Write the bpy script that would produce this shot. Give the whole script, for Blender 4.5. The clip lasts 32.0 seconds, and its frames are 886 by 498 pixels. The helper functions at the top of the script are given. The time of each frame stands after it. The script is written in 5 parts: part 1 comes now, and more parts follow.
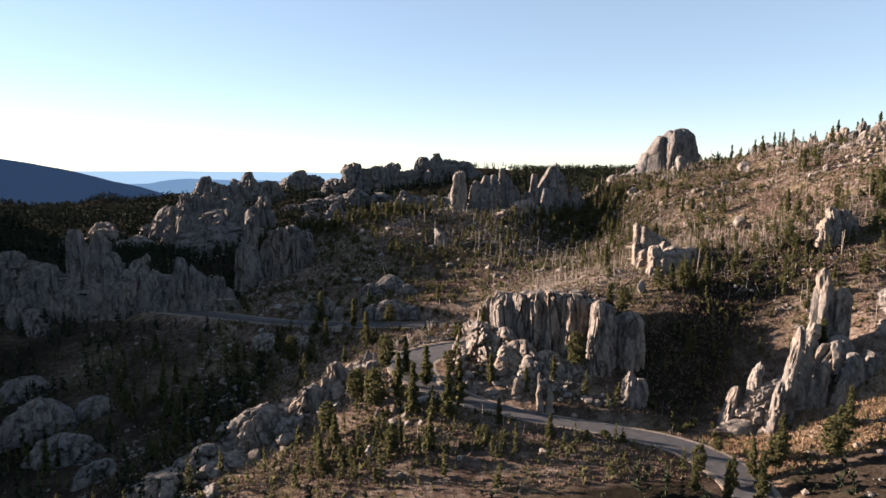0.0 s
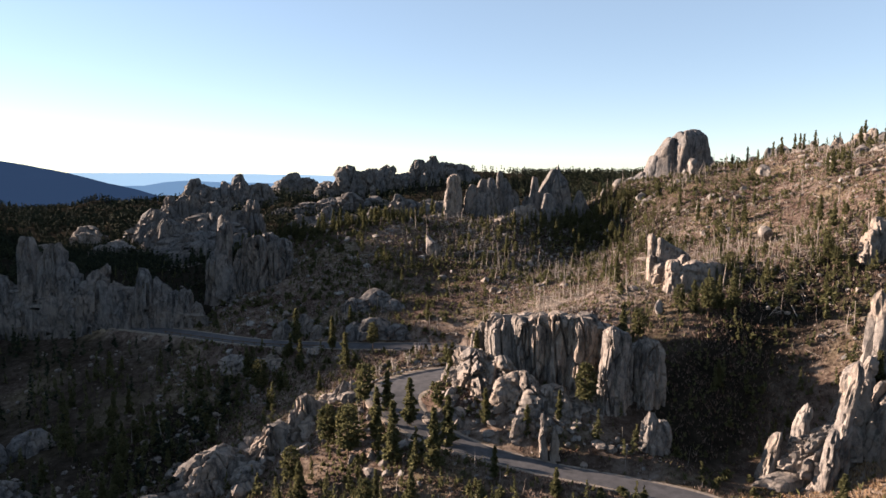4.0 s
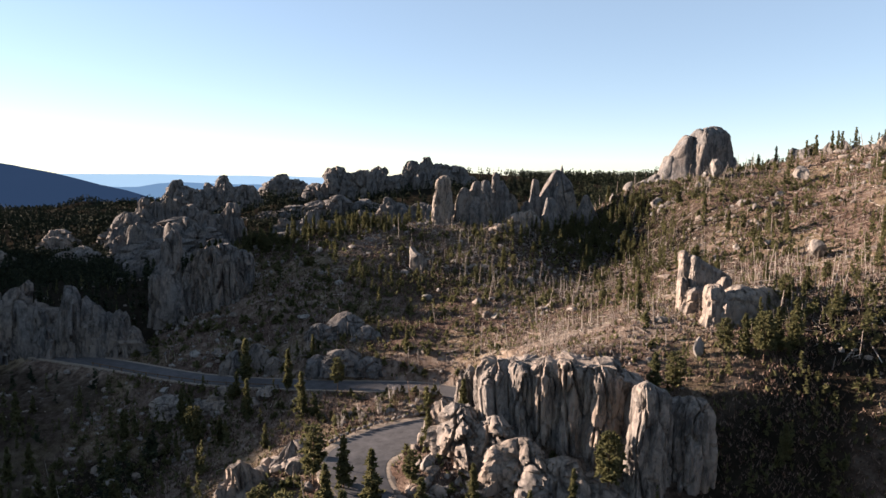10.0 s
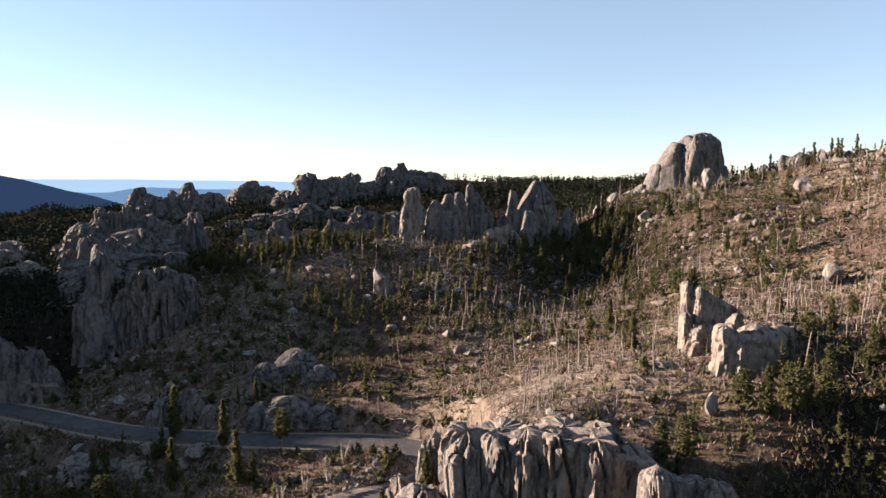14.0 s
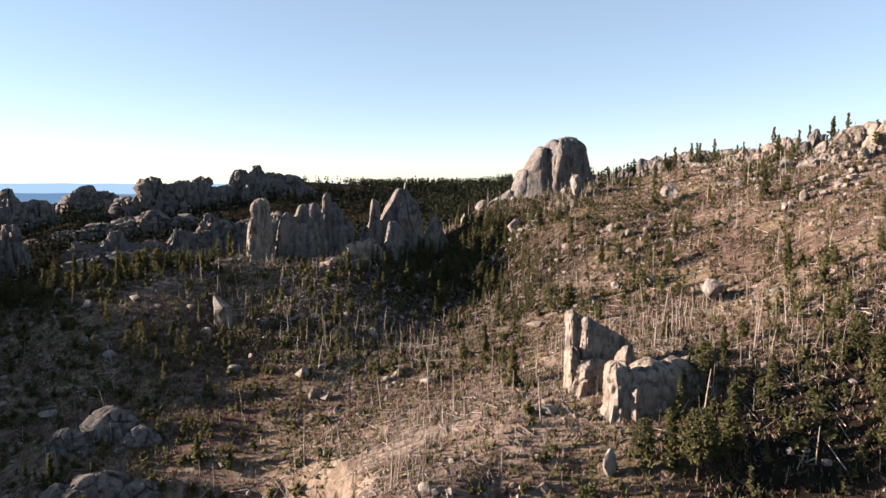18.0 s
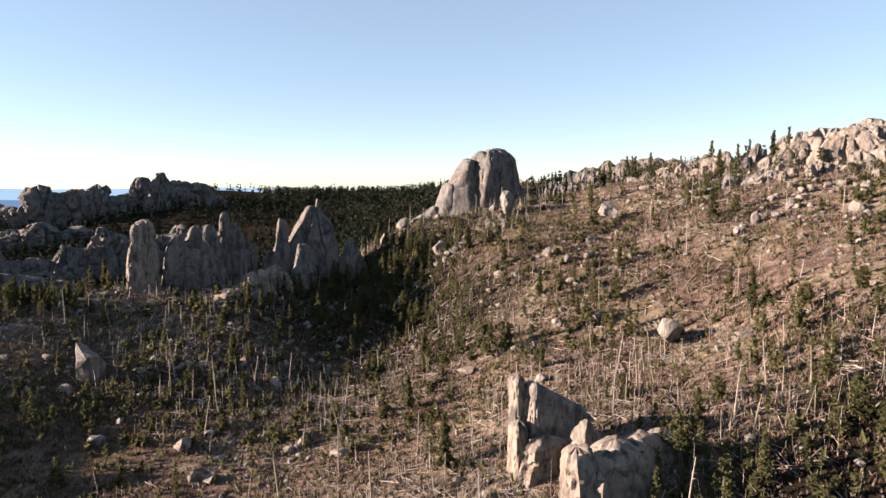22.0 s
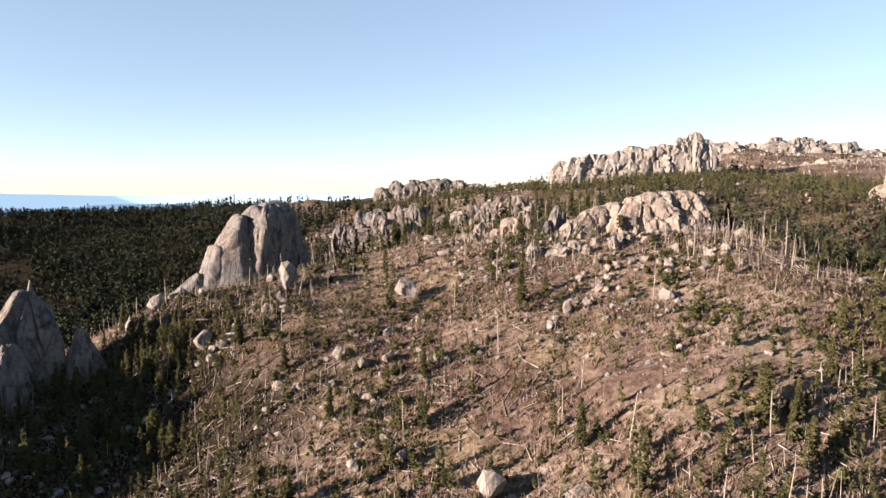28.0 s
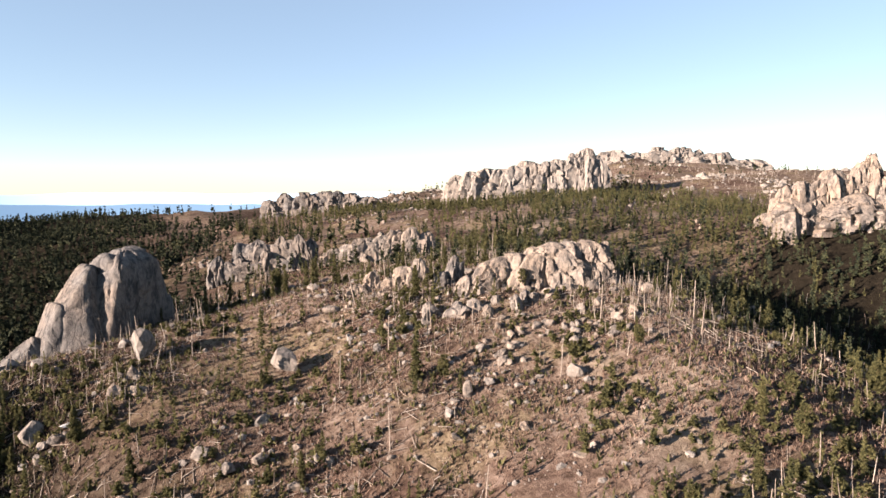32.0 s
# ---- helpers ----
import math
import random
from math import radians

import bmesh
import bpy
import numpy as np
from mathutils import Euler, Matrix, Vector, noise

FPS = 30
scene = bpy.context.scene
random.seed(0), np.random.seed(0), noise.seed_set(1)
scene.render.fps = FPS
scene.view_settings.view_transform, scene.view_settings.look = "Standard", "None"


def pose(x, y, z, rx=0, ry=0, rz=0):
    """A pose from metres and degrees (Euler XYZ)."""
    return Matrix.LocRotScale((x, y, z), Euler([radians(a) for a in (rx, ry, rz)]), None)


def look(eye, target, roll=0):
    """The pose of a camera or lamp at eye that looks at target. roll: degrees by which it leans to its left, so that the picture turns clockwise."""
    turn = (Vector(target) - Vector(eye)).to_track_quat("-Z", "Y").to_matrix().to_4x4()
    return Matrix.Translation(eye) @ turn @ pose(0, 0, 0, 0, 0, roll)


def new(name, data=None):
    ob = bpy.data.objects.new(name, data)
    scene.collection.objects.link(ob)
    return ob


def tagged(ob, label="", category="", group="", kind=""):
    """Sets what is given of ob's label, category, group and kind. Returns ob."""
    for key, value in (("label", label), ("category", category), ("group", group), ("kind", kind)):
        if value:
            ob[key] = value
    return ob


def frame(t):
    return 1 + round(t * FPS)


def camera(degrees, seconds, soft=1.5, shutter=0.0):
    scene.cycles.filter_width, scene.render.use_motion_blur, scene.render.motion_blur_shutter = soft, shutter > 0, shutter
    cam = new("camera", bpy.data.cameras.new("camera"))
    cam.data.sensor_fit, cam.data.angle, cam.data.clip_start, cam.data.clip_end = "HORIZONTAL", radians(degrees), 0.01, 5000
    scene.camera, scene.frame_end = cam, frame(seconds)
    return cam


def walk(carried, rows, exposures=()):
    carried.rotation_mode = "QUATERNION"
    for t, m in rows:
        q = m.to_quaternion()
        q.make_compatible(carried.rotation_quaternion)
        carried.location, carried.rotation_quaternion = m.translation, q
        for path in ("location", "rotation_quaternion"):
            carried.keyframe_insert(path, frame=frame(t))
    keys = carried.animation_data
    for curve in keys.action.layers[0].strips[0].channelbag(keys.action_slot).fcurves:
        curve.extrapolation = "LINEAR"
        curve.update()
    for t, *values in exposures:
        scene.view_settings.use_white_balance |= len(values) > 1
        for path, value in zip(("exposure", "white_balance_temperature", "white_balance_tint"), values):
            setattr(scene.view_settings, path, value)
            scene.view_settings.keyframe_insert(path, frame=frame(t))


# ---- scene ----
cam = camera(66.80, 32.0)
# seconds, x, y, z in metres, then heading (to the left of +y), tilt and roll in degrees
PATH = [
    (0.0, 0.0, -0.0, 60.0, -0.0, -6.57, 0.35),
    (0.5, 0.2, 2.29, 60.0, -0.03, -6.53, 0.39),
    (1.0, 0.4, 4.58, 60.0, -0.07, -6.47, 0.43),
    (1.5, 0.6, 6.88, 60.0, -0.1, -6.43, 0.47),
    (2.0, 0.82, 9.17, 60.0, -0.13, -6.37, 0.5),
    (2.5, 1.04, 11.46, 59.99, -0.14, -6.37, 0.53),
    (3.0, 1.28, 13.75, 59.98, -0.14, -6.37, 0.56),
    (3.5, 1.53, 16.04, 59.96, -0.12, -6.34, 0.58),
    (5.5, 2.63, 25.18, 59.84, -0.23, -6.23, 0.63),
    (6.0, 2.88, 27.47, 59.82, -0.21, -6.23, 0.65),
    (6.5, 3.1, 29.75, 59.81, -0.25, -6.2, 0.68),
    (7.0, 3.3, 32.03, 59.8, -0.27, -6.18, 0.71),
    (7.5, 3.49, 34.32, 59.79, -0.32, -6.14, 0.75),
    (8.0, 3.68, 36.61, 59.79, -0.34, -6.11, 0.78),
    (8.5, 3.88, 38.91, 59.79, -0.38, -6.1, 0.81),
    (9.0, 4.1, 41.23, 59.78, -0.4, -6.1, 0.83),
    (9.5, 4.34, 43.55, 59.77, -0.38, -6.1, 0.83),
    (10.0, 4.6, 45.88, 59.77, -0.37, -6.1, 0.82),
    (10.5, 4.88, 48.2, 59.8, -0.94, -6.11, 0.8),
    (11.0, 5.18, 50.52, 59.87, -1.62, -6.15, 0.77),
    (11.5, 5.49, 52.8, 59.99, -2.24, -6.18, 0.75),
    (12.0, 5.8, 55.06, 60.19, -2.36, -6.23, 0.72),
    (12.5, 6.12, 57.28, 60.48, -2.33, -6.13, 0.69),
    (13.0, 6.44, 59.45, 60.87, -2.31, -5.95, 0.66),
    (13.5, 6.75, 61.56, 61.37, -2.25, -5.82, 0.65),
    (15.5, 8.07, 69.68, 63.59, -2.23, -5.71, 0.54),
    (16.0, 8.44, 71.68, 63.96, -3.42, -5.75, 0.47),
    (16.5, 8.85, 73.7, 64.16, -7.19, -5.81, 0.38),
    (17.0, 9.27, 75.73, 64.23, -8.13, -5.83, 0.27),
    (17.5, 9.73, 77.78, 64.21, -10.57, -5.76, 0.17),
    (18.0, 10.21, 79.86, 64.15, -13.6, -5.72, 0.08),
    (18.5, 10.72, 81.96, 64.08, -16.09, -5.67, 0.01),
    (19.0, 11.25, 84.09, 64.04, -17.82, -5.65, -0.02),
    (19.5, 11.81, 86.24, 64.09, -18.36, -5.64, -0.01),
    (20.0, 12.41, 88.43, 64.26, -19.23, -5.69, 0.04),
    (20.5, 13.07, 90.63, 64.6, -19.42, -5.6, 0.09),
    (21.0, 13.82, 92.84, 65.14, -19.46, -5.47, 0.13),
    (21.5, 14.67, 95.05, 65.92, -19.78, -5.35, 0.14),
    (22.0, 15.58, 97.23, 66.89, -20.23, -5.3, 0.11),
    (22.5, 16.54, 99.34, 67.99, -21.22, -5.32, 0.07),
    (23.0, 17.51, 101.34, 69.14, -22.4, -5.29, 0.02),
    (23.5, 18.47, 103.21, 70.3, -23.82, -5.28, -0.04),
    (24.0, 19.42, 104.97, 71.44, -25.49, -5.22, -0.09),
    (24.5, 20.38, 106.64, 72.54, -26.05, -5.2, -0.15),
    (26.5, 24.33, 113.08, 76.65, -31.97, -5.12, -0.28),
    (27.0, 25.33, 114.74, 77.74, -34.39, -5.16, -0.25),
    (27.5, 26.34, 116.4, 78.88, -36.58, -5.19, -0.2),
    (28.0, 27.39, 117.96, 80.07, -38.06, -5.22, -0.15),
    (28.5, 28.5, 119.38, 81.28, -39.16, -5.26, -0.1),
    (29.0, 29.68, 120.68, 82.51, -39.81, -5.3, -0.07),
    (29.5, 30.91, 121.9, 83.72, -40.41, -5.34, -0.03),
    (30.0, 32.2, 123.1, 84.89, -41.75, -5.38, -0.01),
    (30.5, 33.55, 124.31, 86.01, -43.76, -5.39, 0.02),
    (31.0, 34.93, 125.53, 87.08, -45.15, -5.39, 0.04),
    (31.5, 36.34, 126.76, 88.11, -46.27, -5.38, 0.06),
    (32.0, 37.77, 128.0, 89.13, -46.92, -5.33, 0.08),
]


def ahead(heading, tilt):
    a, b = radians(heading), radians(tilt)
    return Vector((-math.sin(a) * math.cos(b), math.cos(a) * math.cos(b), math.sin(b)))


walk(cam, [(t, look((x, y, z), Vector((x, y, z)) + ahead(h, e), r)) for t, x, y, z, h, e, r in PATH], [(0, 2.4, 6500, 15), (32, 2.4, 6500, 15)])

# ---- light ----
world = bpy.data.worlds.new("world")
scene.world = world
world.use_nodes = True
sky = world.node_tree.nodes.new("ShaderNodeTexSky")
sky.sky_type, sky.sun_disc = "NISHITA", False
SUN_WAY = Vector((-0.938, 0.269, 0.222)).normalized()  # towards the sun
sky.sun_elevation, sky.sun_rotation = math.asin(SUN_WAY.z), math.atan2(SUN_WAY.x, SUN_WAY.y)
sky.altitude, sky.air_density, sky.dust_density, sky.ozone_density = 2000, 0.95, 0.0, 1.0
background = world.node_tree.nodes["Background"]
background.inputs["Strength"].default_value = 0.0275
glow = world.node_tree.nodes.new("ShaderNodeMix")  # the even blue of light scattered many times
glow.data_type, glow.blend_type = "RGBA", "ADD"
glow.inputs[0].default_value = 1.0
glow.inputs[7].default_value = (1.5, 1.95, 2.35, 1)
world.node_tree.links.new(sky.outputs[0], glow.inputs[6])
world.node_tree.links.new(glow.outputs[2], background.inputs[0])
sun = new("sun", bpy.data.lights.new("sun", "SUN"))
sun.data.energy, sun.data.angle, sun.data.color = 5.0, radians(0.6), (1.0, 0.82, 0.66)
sun.matrix_world = look(SUN_WAY * 500, (0, 0, 0))


# ---- materials ----
def nodes_of(name, rough=0.9):
    m = bpy.data.materials.new(name)
    m.use_nodes = True
    tree = m.node_tree
    shader = tree.nodes["Principled BSDF"]
    shader.inputs["Roughness"].default_value = rough
    shader.inputs["Specular IOR Level"].default_value = 0.2
    return m, tree, shader


def node(tree, kind, **values):
    n = tree.nodes.new("ShaderNode" + kind)
    for key, value in values.items():
        n.inputs[key.replace("_", " ")].default_value = value
    return n


def ramp(tree, source, stops):
    r = tree.nodes.new("ShaderNodeValToRGB")
    while len(r.color_ramp.elements) < len(stops):
        r.color_ramp.elements.new(0.5)
    for e, (at, colour) in zip(r.color_ramp.elements, stops):
        e.position, e.color = at, (*colour, 1)
    tree.links.new(source, r.inputs[0])
    return r.outputs[0]


def mix(tree, factor, a, b, kind="MIX"):
    m = tree.nodes.new("ShaderNodeMix")
    m.data_type, m.blend_type = "RGBA", kind
    for slot, value in ((0, factor), (6, a), (7, b)):
        if hasattr(value, "is_linked"):
            tree.links.new(value, m.inputs[slot])
        else:
            m.inputs[slot].default_value = value if slot == 0 else (*value, 1)
    return m.outputs[2]


def coords(tree, scale=(1, 1, 1), obj=False):
    """Places in metres: of the world, or of the object."""
    source = tree.nodes.new("ShaderNodeTexCoord").outputs["Object"] if obj else tree.nodes.new("ShaderNodeNewGeometry").outputs["Position"]
    m = tree.nodes.new("ShaderNodeMapping")
    m.inputs["Scale"].default_value = scale
    tree.links.new(source, m.inputs[0])
    return m.outputs[0]


def noise_of(tree, vector, scale, detail=6.0, rough=0.6):
    n = node(tree, "TexNoise", Scale=scale, Detail=detail, Roughness=rough)
    tree.links.new(vector, n.inputs["Vector"])
    return n.outputs["Fac"]


def bump(tree, shader, height, strength, distance):
    b = node(tree, "Bump", Strength=strength, Distance=distance)
    tree.links.new(height, b.inputs["Height"])
    tree.links.new(b.outputs[0], shader.inputs["Normal"])


def granite(name, low, high, stain_and_shade, warm):
    m, tree, shader = nodes_of(name, 0.92)
    shader.inputs["Specular IOR Level"].default_value = 0.1
    at = coords(tree)
    broad = noise_of(tree, at, 0.11, 4)
    grain = noise_of(tree, at, 1.3, 9, 0.75)
    streak = noise_of(tree, coords(tree, (1.0, 1.0, 0.34)), 0.7, 9, 0.74)
    colour = ramp(tree, grain, [(0.3, low), (0.52, tuple((a + b) / 2 for a, b in zip(low, high))), (0.72, high)])
    colour = mix(tree, ramp(tree, broad, [(0.40, (0, 0, 0)), (0.6, (0.65, 0.65, 0.65))]), colour, warm)
    colour = mix(tree, ramp(tree, streak, [(0.48, (0, 0, 0)), (0.60, (0.8, 0.8, 0.8))]), colour, stain_and_shade)
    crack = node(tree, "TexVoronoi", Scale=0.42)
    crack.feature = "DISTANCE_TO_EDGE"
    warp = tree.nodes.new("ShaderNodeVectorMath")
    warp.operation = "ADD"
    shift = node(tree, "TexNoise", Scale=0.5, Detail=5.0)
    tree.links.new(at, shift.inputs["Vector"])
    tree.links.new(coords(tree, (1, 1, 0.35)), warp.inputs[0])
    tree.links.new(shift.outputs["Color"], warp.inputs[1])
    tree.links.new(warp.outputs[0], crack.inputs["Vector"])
    # crack edges darkened: the shade inside cracks is put into the colour
    crack_shade = ramp(tree, crack.outputs["Distance"], [(0.0, (0.45, 0.45, 0.45)), (0.02, (0.25, 0.25, 0.25)), (0.05, (0, 0, 0))])
    colour = mix(tree, crack_shade, colour, stain_and_shade)
    tree.links.new(colour, shader.inputs["Base Color"])
    fissure = ramp(tree, crack.outputs["Distance"], [(0.0, (0, 0, 0)), (0.05, (0.45, 0.45, 0.45)), (0.25, (0.5, 0.5, 0.5))])
    relief = mix(tree, 0.7, fissure, mix(tree, 0.55, ramp(tree, streak, [(0.2, (0, 0, 0)), (0.8, (1, 1, 1))]), ramp(tree, grain, [(0.2, (0, 0, 0)), (0.8, (1, 1, 1))])))
    bump(tree, shader, relief, 1.0, 0.36)
    return m


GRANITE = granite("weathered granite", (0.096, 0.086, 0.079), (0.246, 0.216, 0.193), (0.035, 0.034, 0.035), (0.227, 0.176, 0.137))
# darker copy of granite; shade of backlit and sheltered rocks is in its colour
DARK_GRANITE = granite("dark lichened granite with shade", (0.061, 0.059, 0.059), (0.167, 0.156, 0.149), (0.029, 0.029, 0.031), (0.162, 0.131, 0.108))
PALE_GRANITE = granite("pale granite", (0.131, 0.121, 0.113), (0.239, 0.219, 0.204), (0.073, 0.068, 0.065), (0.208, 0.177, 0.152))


def earth(name):
    m, tree, shader = nodes_of(name, 0.97)
    shader.inputs["Specular IOR Level"].default_value = 0.0
    at = coords(tree)
    patch = noise_of(tree, at, 0.035, 5, 0.6)
    tuft = noise_of(tree, at, 0.55, 8, 0.75)
    stone = noise_of(tree, at, 1.6, 6, 0.8)
    grass = ramp(tree, tuft, [(0.34, (0.040, 0.028, 0.022)), (0.46, (0.107, 0.077, 0.060)), (0.58, (0.182, 0.141, 0.114)), (0.72, (0.250, 0.206, 0.177))])
    litter = ramp(tree, tuft, [(0.34, (0.023, 0.015, 0.012)), (0.52, (0.069, 0.044, 0.035)), (0.70, (0.146, 0.106, 0.088))])
    # dark floor under the pines, also used to paint shade into the hollows
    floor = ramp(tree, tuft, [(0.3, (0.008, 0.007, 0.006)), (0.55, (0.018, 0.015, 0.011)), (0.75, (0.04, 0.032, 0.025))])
    colour = mix(tree, ramp(tree, patch, [(0.45, (0, 0, 0)), (0.6, (0.85, 0.85, 0.85))]), grass, litter)
    sward = noise_of(tree, at, 0.06, 6, 0.65)
    straw = ramp(tree, tuft, [(0.34, (0.054, 0.040, 0.022)), (0.5, (0.146, 0.115, 0.069)), (0.68, (0.246, 0.204, 0.131))])
    colour = mix(tree, ramp(tree, sward, [(0.5, (0, 0, 0)), (0.62, (0.6, 0.6, 0.6))]), colour, straw)
    gravel = ramp(tree, stone, [(0.60, (0, 0, 0)), (0.67, (0.8, 0.8, 0.8))])
    colour = mix(tree, gravel, colour, (0.239, 0.208, 0.185))
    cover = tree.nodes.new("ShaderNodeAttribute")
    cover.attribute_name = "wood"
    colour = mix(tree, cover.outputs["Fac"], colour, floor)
    meadow = tree.nodes.new("ShaderNodeAttribute")
    meadow.attribute_name = "meadow"
    pale = ramp(tree, tuft, [(0.34, (0.108, 0.081, 0.062)), (0.5, (0.216, 0.173, 0.139)), (0.68, (0.293, 0.250, 0.212))])
    colour = mix(tree, meadow.outputs["Fac"], colour, pale)
    tree.links.new(colour, shader.inputs["Base Color"])
    bump(tree, shader, mix(tree, 0.5, tuft, stone), 1.0, 0.6)
    return m


def plain(name, stops, scale=1.5, rough=0.9, relief=0.3, by_object=0.0, by_island=0.0):
    m, tree, shader = nodes_of(name, rough)
    shader.inputs["Specular IOR Level"].default_value = 0.08
    at = coords(tree)
    n = noise_of(tree, at, scale, 6, 0.7)
    source = n
    if by_object or by_island:
        add = tree.nodes.new("ShaderNodeMath")
        add.operation = "MULTIPLY_ADD"
        info = tree.nodes.new("ShaderNodeObjectInfo").outputs["Random"] if by_object else tree.nodes.new("ShaderNodeNewGeometry").outputs["Random Per Island"]
        tree.links.new(info, add.inputs[0])
        add.inputs[1].default_value = by_object or by_island
        shift = tree.nodes.new("ShaderNodeMath")
        shift.operation = "SUBTRACT"
        tree.links.new(n, shift.inputs[0])
        shift.inputs[1].default_value = (by_object or by_island) / 2
        tree.links.new(shift.outputs[0], add.inputs[2])
        source = add.outputs[0]
    tree.links.new(ramp(tree, source, stops), shader.inputs["Base Color"])
    if relief:
        bump(tree, shader, n, 0.8, relief)
    return m


EARTH = earth("dry grass and gravel")
ASPHALT = plain("worn asphalt", [(0.3, (0.045, 0.044, 0.046)), (0.7, (0.088, 0.085, 0.088))], 0.6, 0.85, 0.02)
GRIT = plain("road shoulder grit", [(0.3, (0.131, 0.104, 0.081)), (0.7, (0.246, 0.208, 0.173))], 2.0, 0.95, 0.1)
NEEDLES = plain("pine needles", [(0.25, (0.036, 0.041, 0.020)), (0.5, (0.082, 0.080, 0.037)), (0.75, (0.14, 0.127, 0.06))], 0.5, 0.85, 0, by_island=0.25)
# darker copy of the needles: the far forest's shade is in the colour
FAR_SHADED_NEEDLES = plain("far shaded pine needles", [(0.2, (0.008, 0.012, 0.009)), (0.5, (0.020, 0.025, 0.015)), (0.8, (0.045, 0.047, 0.024))], 0.1, 0.9, 0, by_island=0.5)
BARK = plain("pine bark", [(0.3, (0.046, 0.031, 0.023)), (0.7, (0.131, 0.089, 0.062))], 4, 0.95, 0.03)
DEADWOOD = plain("bleached dead wood", [(0.25, (0.085, 0.068, 0.056)), (0.55, (0.193, 0.162, 0.139)), (0.8, (0.331, 0.293, 0.254))], 3, 0.9, 0.02, by_island=0.5)
PALE_WOOD = plain("pale birch bark", [(0.3, (0.193, 0.166, 0.142)), (0.7, (0.354, 0.316, 0.281))], 5, 0.85, 0.01)
BRUSH = plain("dry brush", [(0.2, (0.031, 0.019, 0.015)), (0.5, (0.100, 0.064, 0.050)), (0.8, (0.208, 0.158, 0.127))], 1.2, 0.95, 0, by_island=0.6)
def let_through(m, share):
    """Thin needles let some of the light through."""
    tree = m.node_tree
    shader, out = tree.nodes["Principled BSDF"], tree.nodes["Material Output"]
    thin, blend = tree.nodes.new("ShaderNodeBsdfTranslucent"), tree.nodes.new("ShaderNodeMixShader")
    tree.links.new(shader.inputs["Base Color"].links[0].from_socket, thin.inputs["Color"])
    blend.inputs[0].default_value = share
    tree.links.new(shader.outputs[0], blend.inputs[1])
    tree.links.new(thin.outputs[0], blend.inputs[2])
    tree.links.new(blend.outputs[0], out.inputs[0])


let_through(NEEDLES, 0.45)
GOLD_GRASS = plain("golden dry grass", [(0.2, (0.115, 0.069, 0.035)), (0.5, (0.231, 0.146, 0.081)), (0.8, (0.323, 0.231, 0.146))], 1.2, 0.95, 0, by_island=0.6)


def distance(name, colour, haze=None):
    """Land many kilometres off: the blue of haze put into colour and glow."""
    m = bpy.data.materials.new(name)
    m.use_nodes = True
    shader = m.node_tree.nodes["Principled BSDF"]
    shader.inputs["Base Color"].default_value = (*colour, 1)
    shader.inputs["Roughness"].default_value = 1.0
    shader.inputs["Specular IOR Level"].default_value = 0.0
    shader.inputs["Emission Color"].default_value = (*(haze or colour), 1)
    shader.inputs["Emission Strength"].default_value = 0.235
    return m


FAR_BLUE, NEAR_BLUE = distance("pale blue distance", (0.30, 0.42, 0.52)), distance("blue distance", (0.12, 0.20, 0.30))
# near-black base; the blue haze over this hill is painted as its glow
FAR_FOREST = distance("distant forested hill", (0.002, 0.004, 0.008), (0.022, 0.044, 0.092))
# grey for snow: the shade it lies in is put into its colour
SNOW = plain("old snow", [(0.3, (0.216, 0.223, 0.239)), (0.7, (0.308, 0.316, 0.331))], 2, 0.8, 0.05)


# ---- noise ----
def lattice(ix, iy, iz, seed):
    h = (ix.astype(np.int64) * 374761393 + iy.astype(np.int64) * 668265263 + iz.astype(np.int64) * 2147483647 + seed * 1274126177) & 0xFFFFFFFF
    h = ((h ^ (h >> 13)) * 1274126177) & 0xFFFFFFFF
    return ((h ^ (h >> 16)) & 0xFFFF) / 65535.0


def value_noise(x, y, z=0.0, seed=0):
    """Smooth noise from -1 to 1 at arrays of places."""
    x, y, z = np.broadcast_arrays(np.asarray(x, float), np.asarray(y, float), np.asarray(z, float))
    ix, iy, iz = np.floor(x), np.floor(y), np.floor(z)
    fx, fy, fz = ((v - i) ** 2 * (3 - 2 * (v - i)) for v, i in ((x, ix), (y, iy), (z, iz)))
    out = 0
    for a in (0, 1):
        for b in (0, 1):
            for c in (0, 1):
                w = (fx if a else 1 - fx) * (fy if b else 1 - fy) * (fz if c else 1 - fz)
                out = out + w * lattice(ix + a, iy + b, iz + c, seed)
    return out * 2 - 1


def fractal(x, y, z=0.0, seed=0, octaves=4):
    x, y, z = np.asarray(x, float), np.asarray(y, float), np.asarray(z, float)
    return sum(value_noise(x * 2**k, y * 2**k, z * 2**k, seed + k) / 2**k for k in range(octaves))

# ---- lie of the land ----
# spot levels of the ground, in metres: (x, y, z)
FOREGROUND = [(0, -60, 22), (60, 0, 22), (-90, 20, 12), (11, 92, 14), (44, 96, 18), (80, 88, 28), (28, 103.5, 18.4), (12, 108.5, 19.6), (20, 105.5, 19.0), (3, 112, 19.8), (40, 113, 18), (-14, 112, 14), (-43, 112, 8), (-90, 110, 4),
              (-19, 133, 19), (-70, 150, 9), (-110, 150, 8), (-42, 150, 12), (130, 100, 48), (200, 40, 60), (8, 124, 20), (55, 118, 21), (95, 128, 47)]
ROAD_SHELF = [(3, 157, 23), (-10, 162, 22), (-39, 170, 20), (-67, 185, 20), (0, 144, 21), (-8, 140, 21), (12, 118, 19)]
CLIFF_SHELF = [(15, 137, 34), (32, 141, 35), (23, 153, 33), (48, 130, 33), (43, 153, 38), (62, 144, 42), (75, 146, 47), (58, 160, 42), (75, 128, 41)]
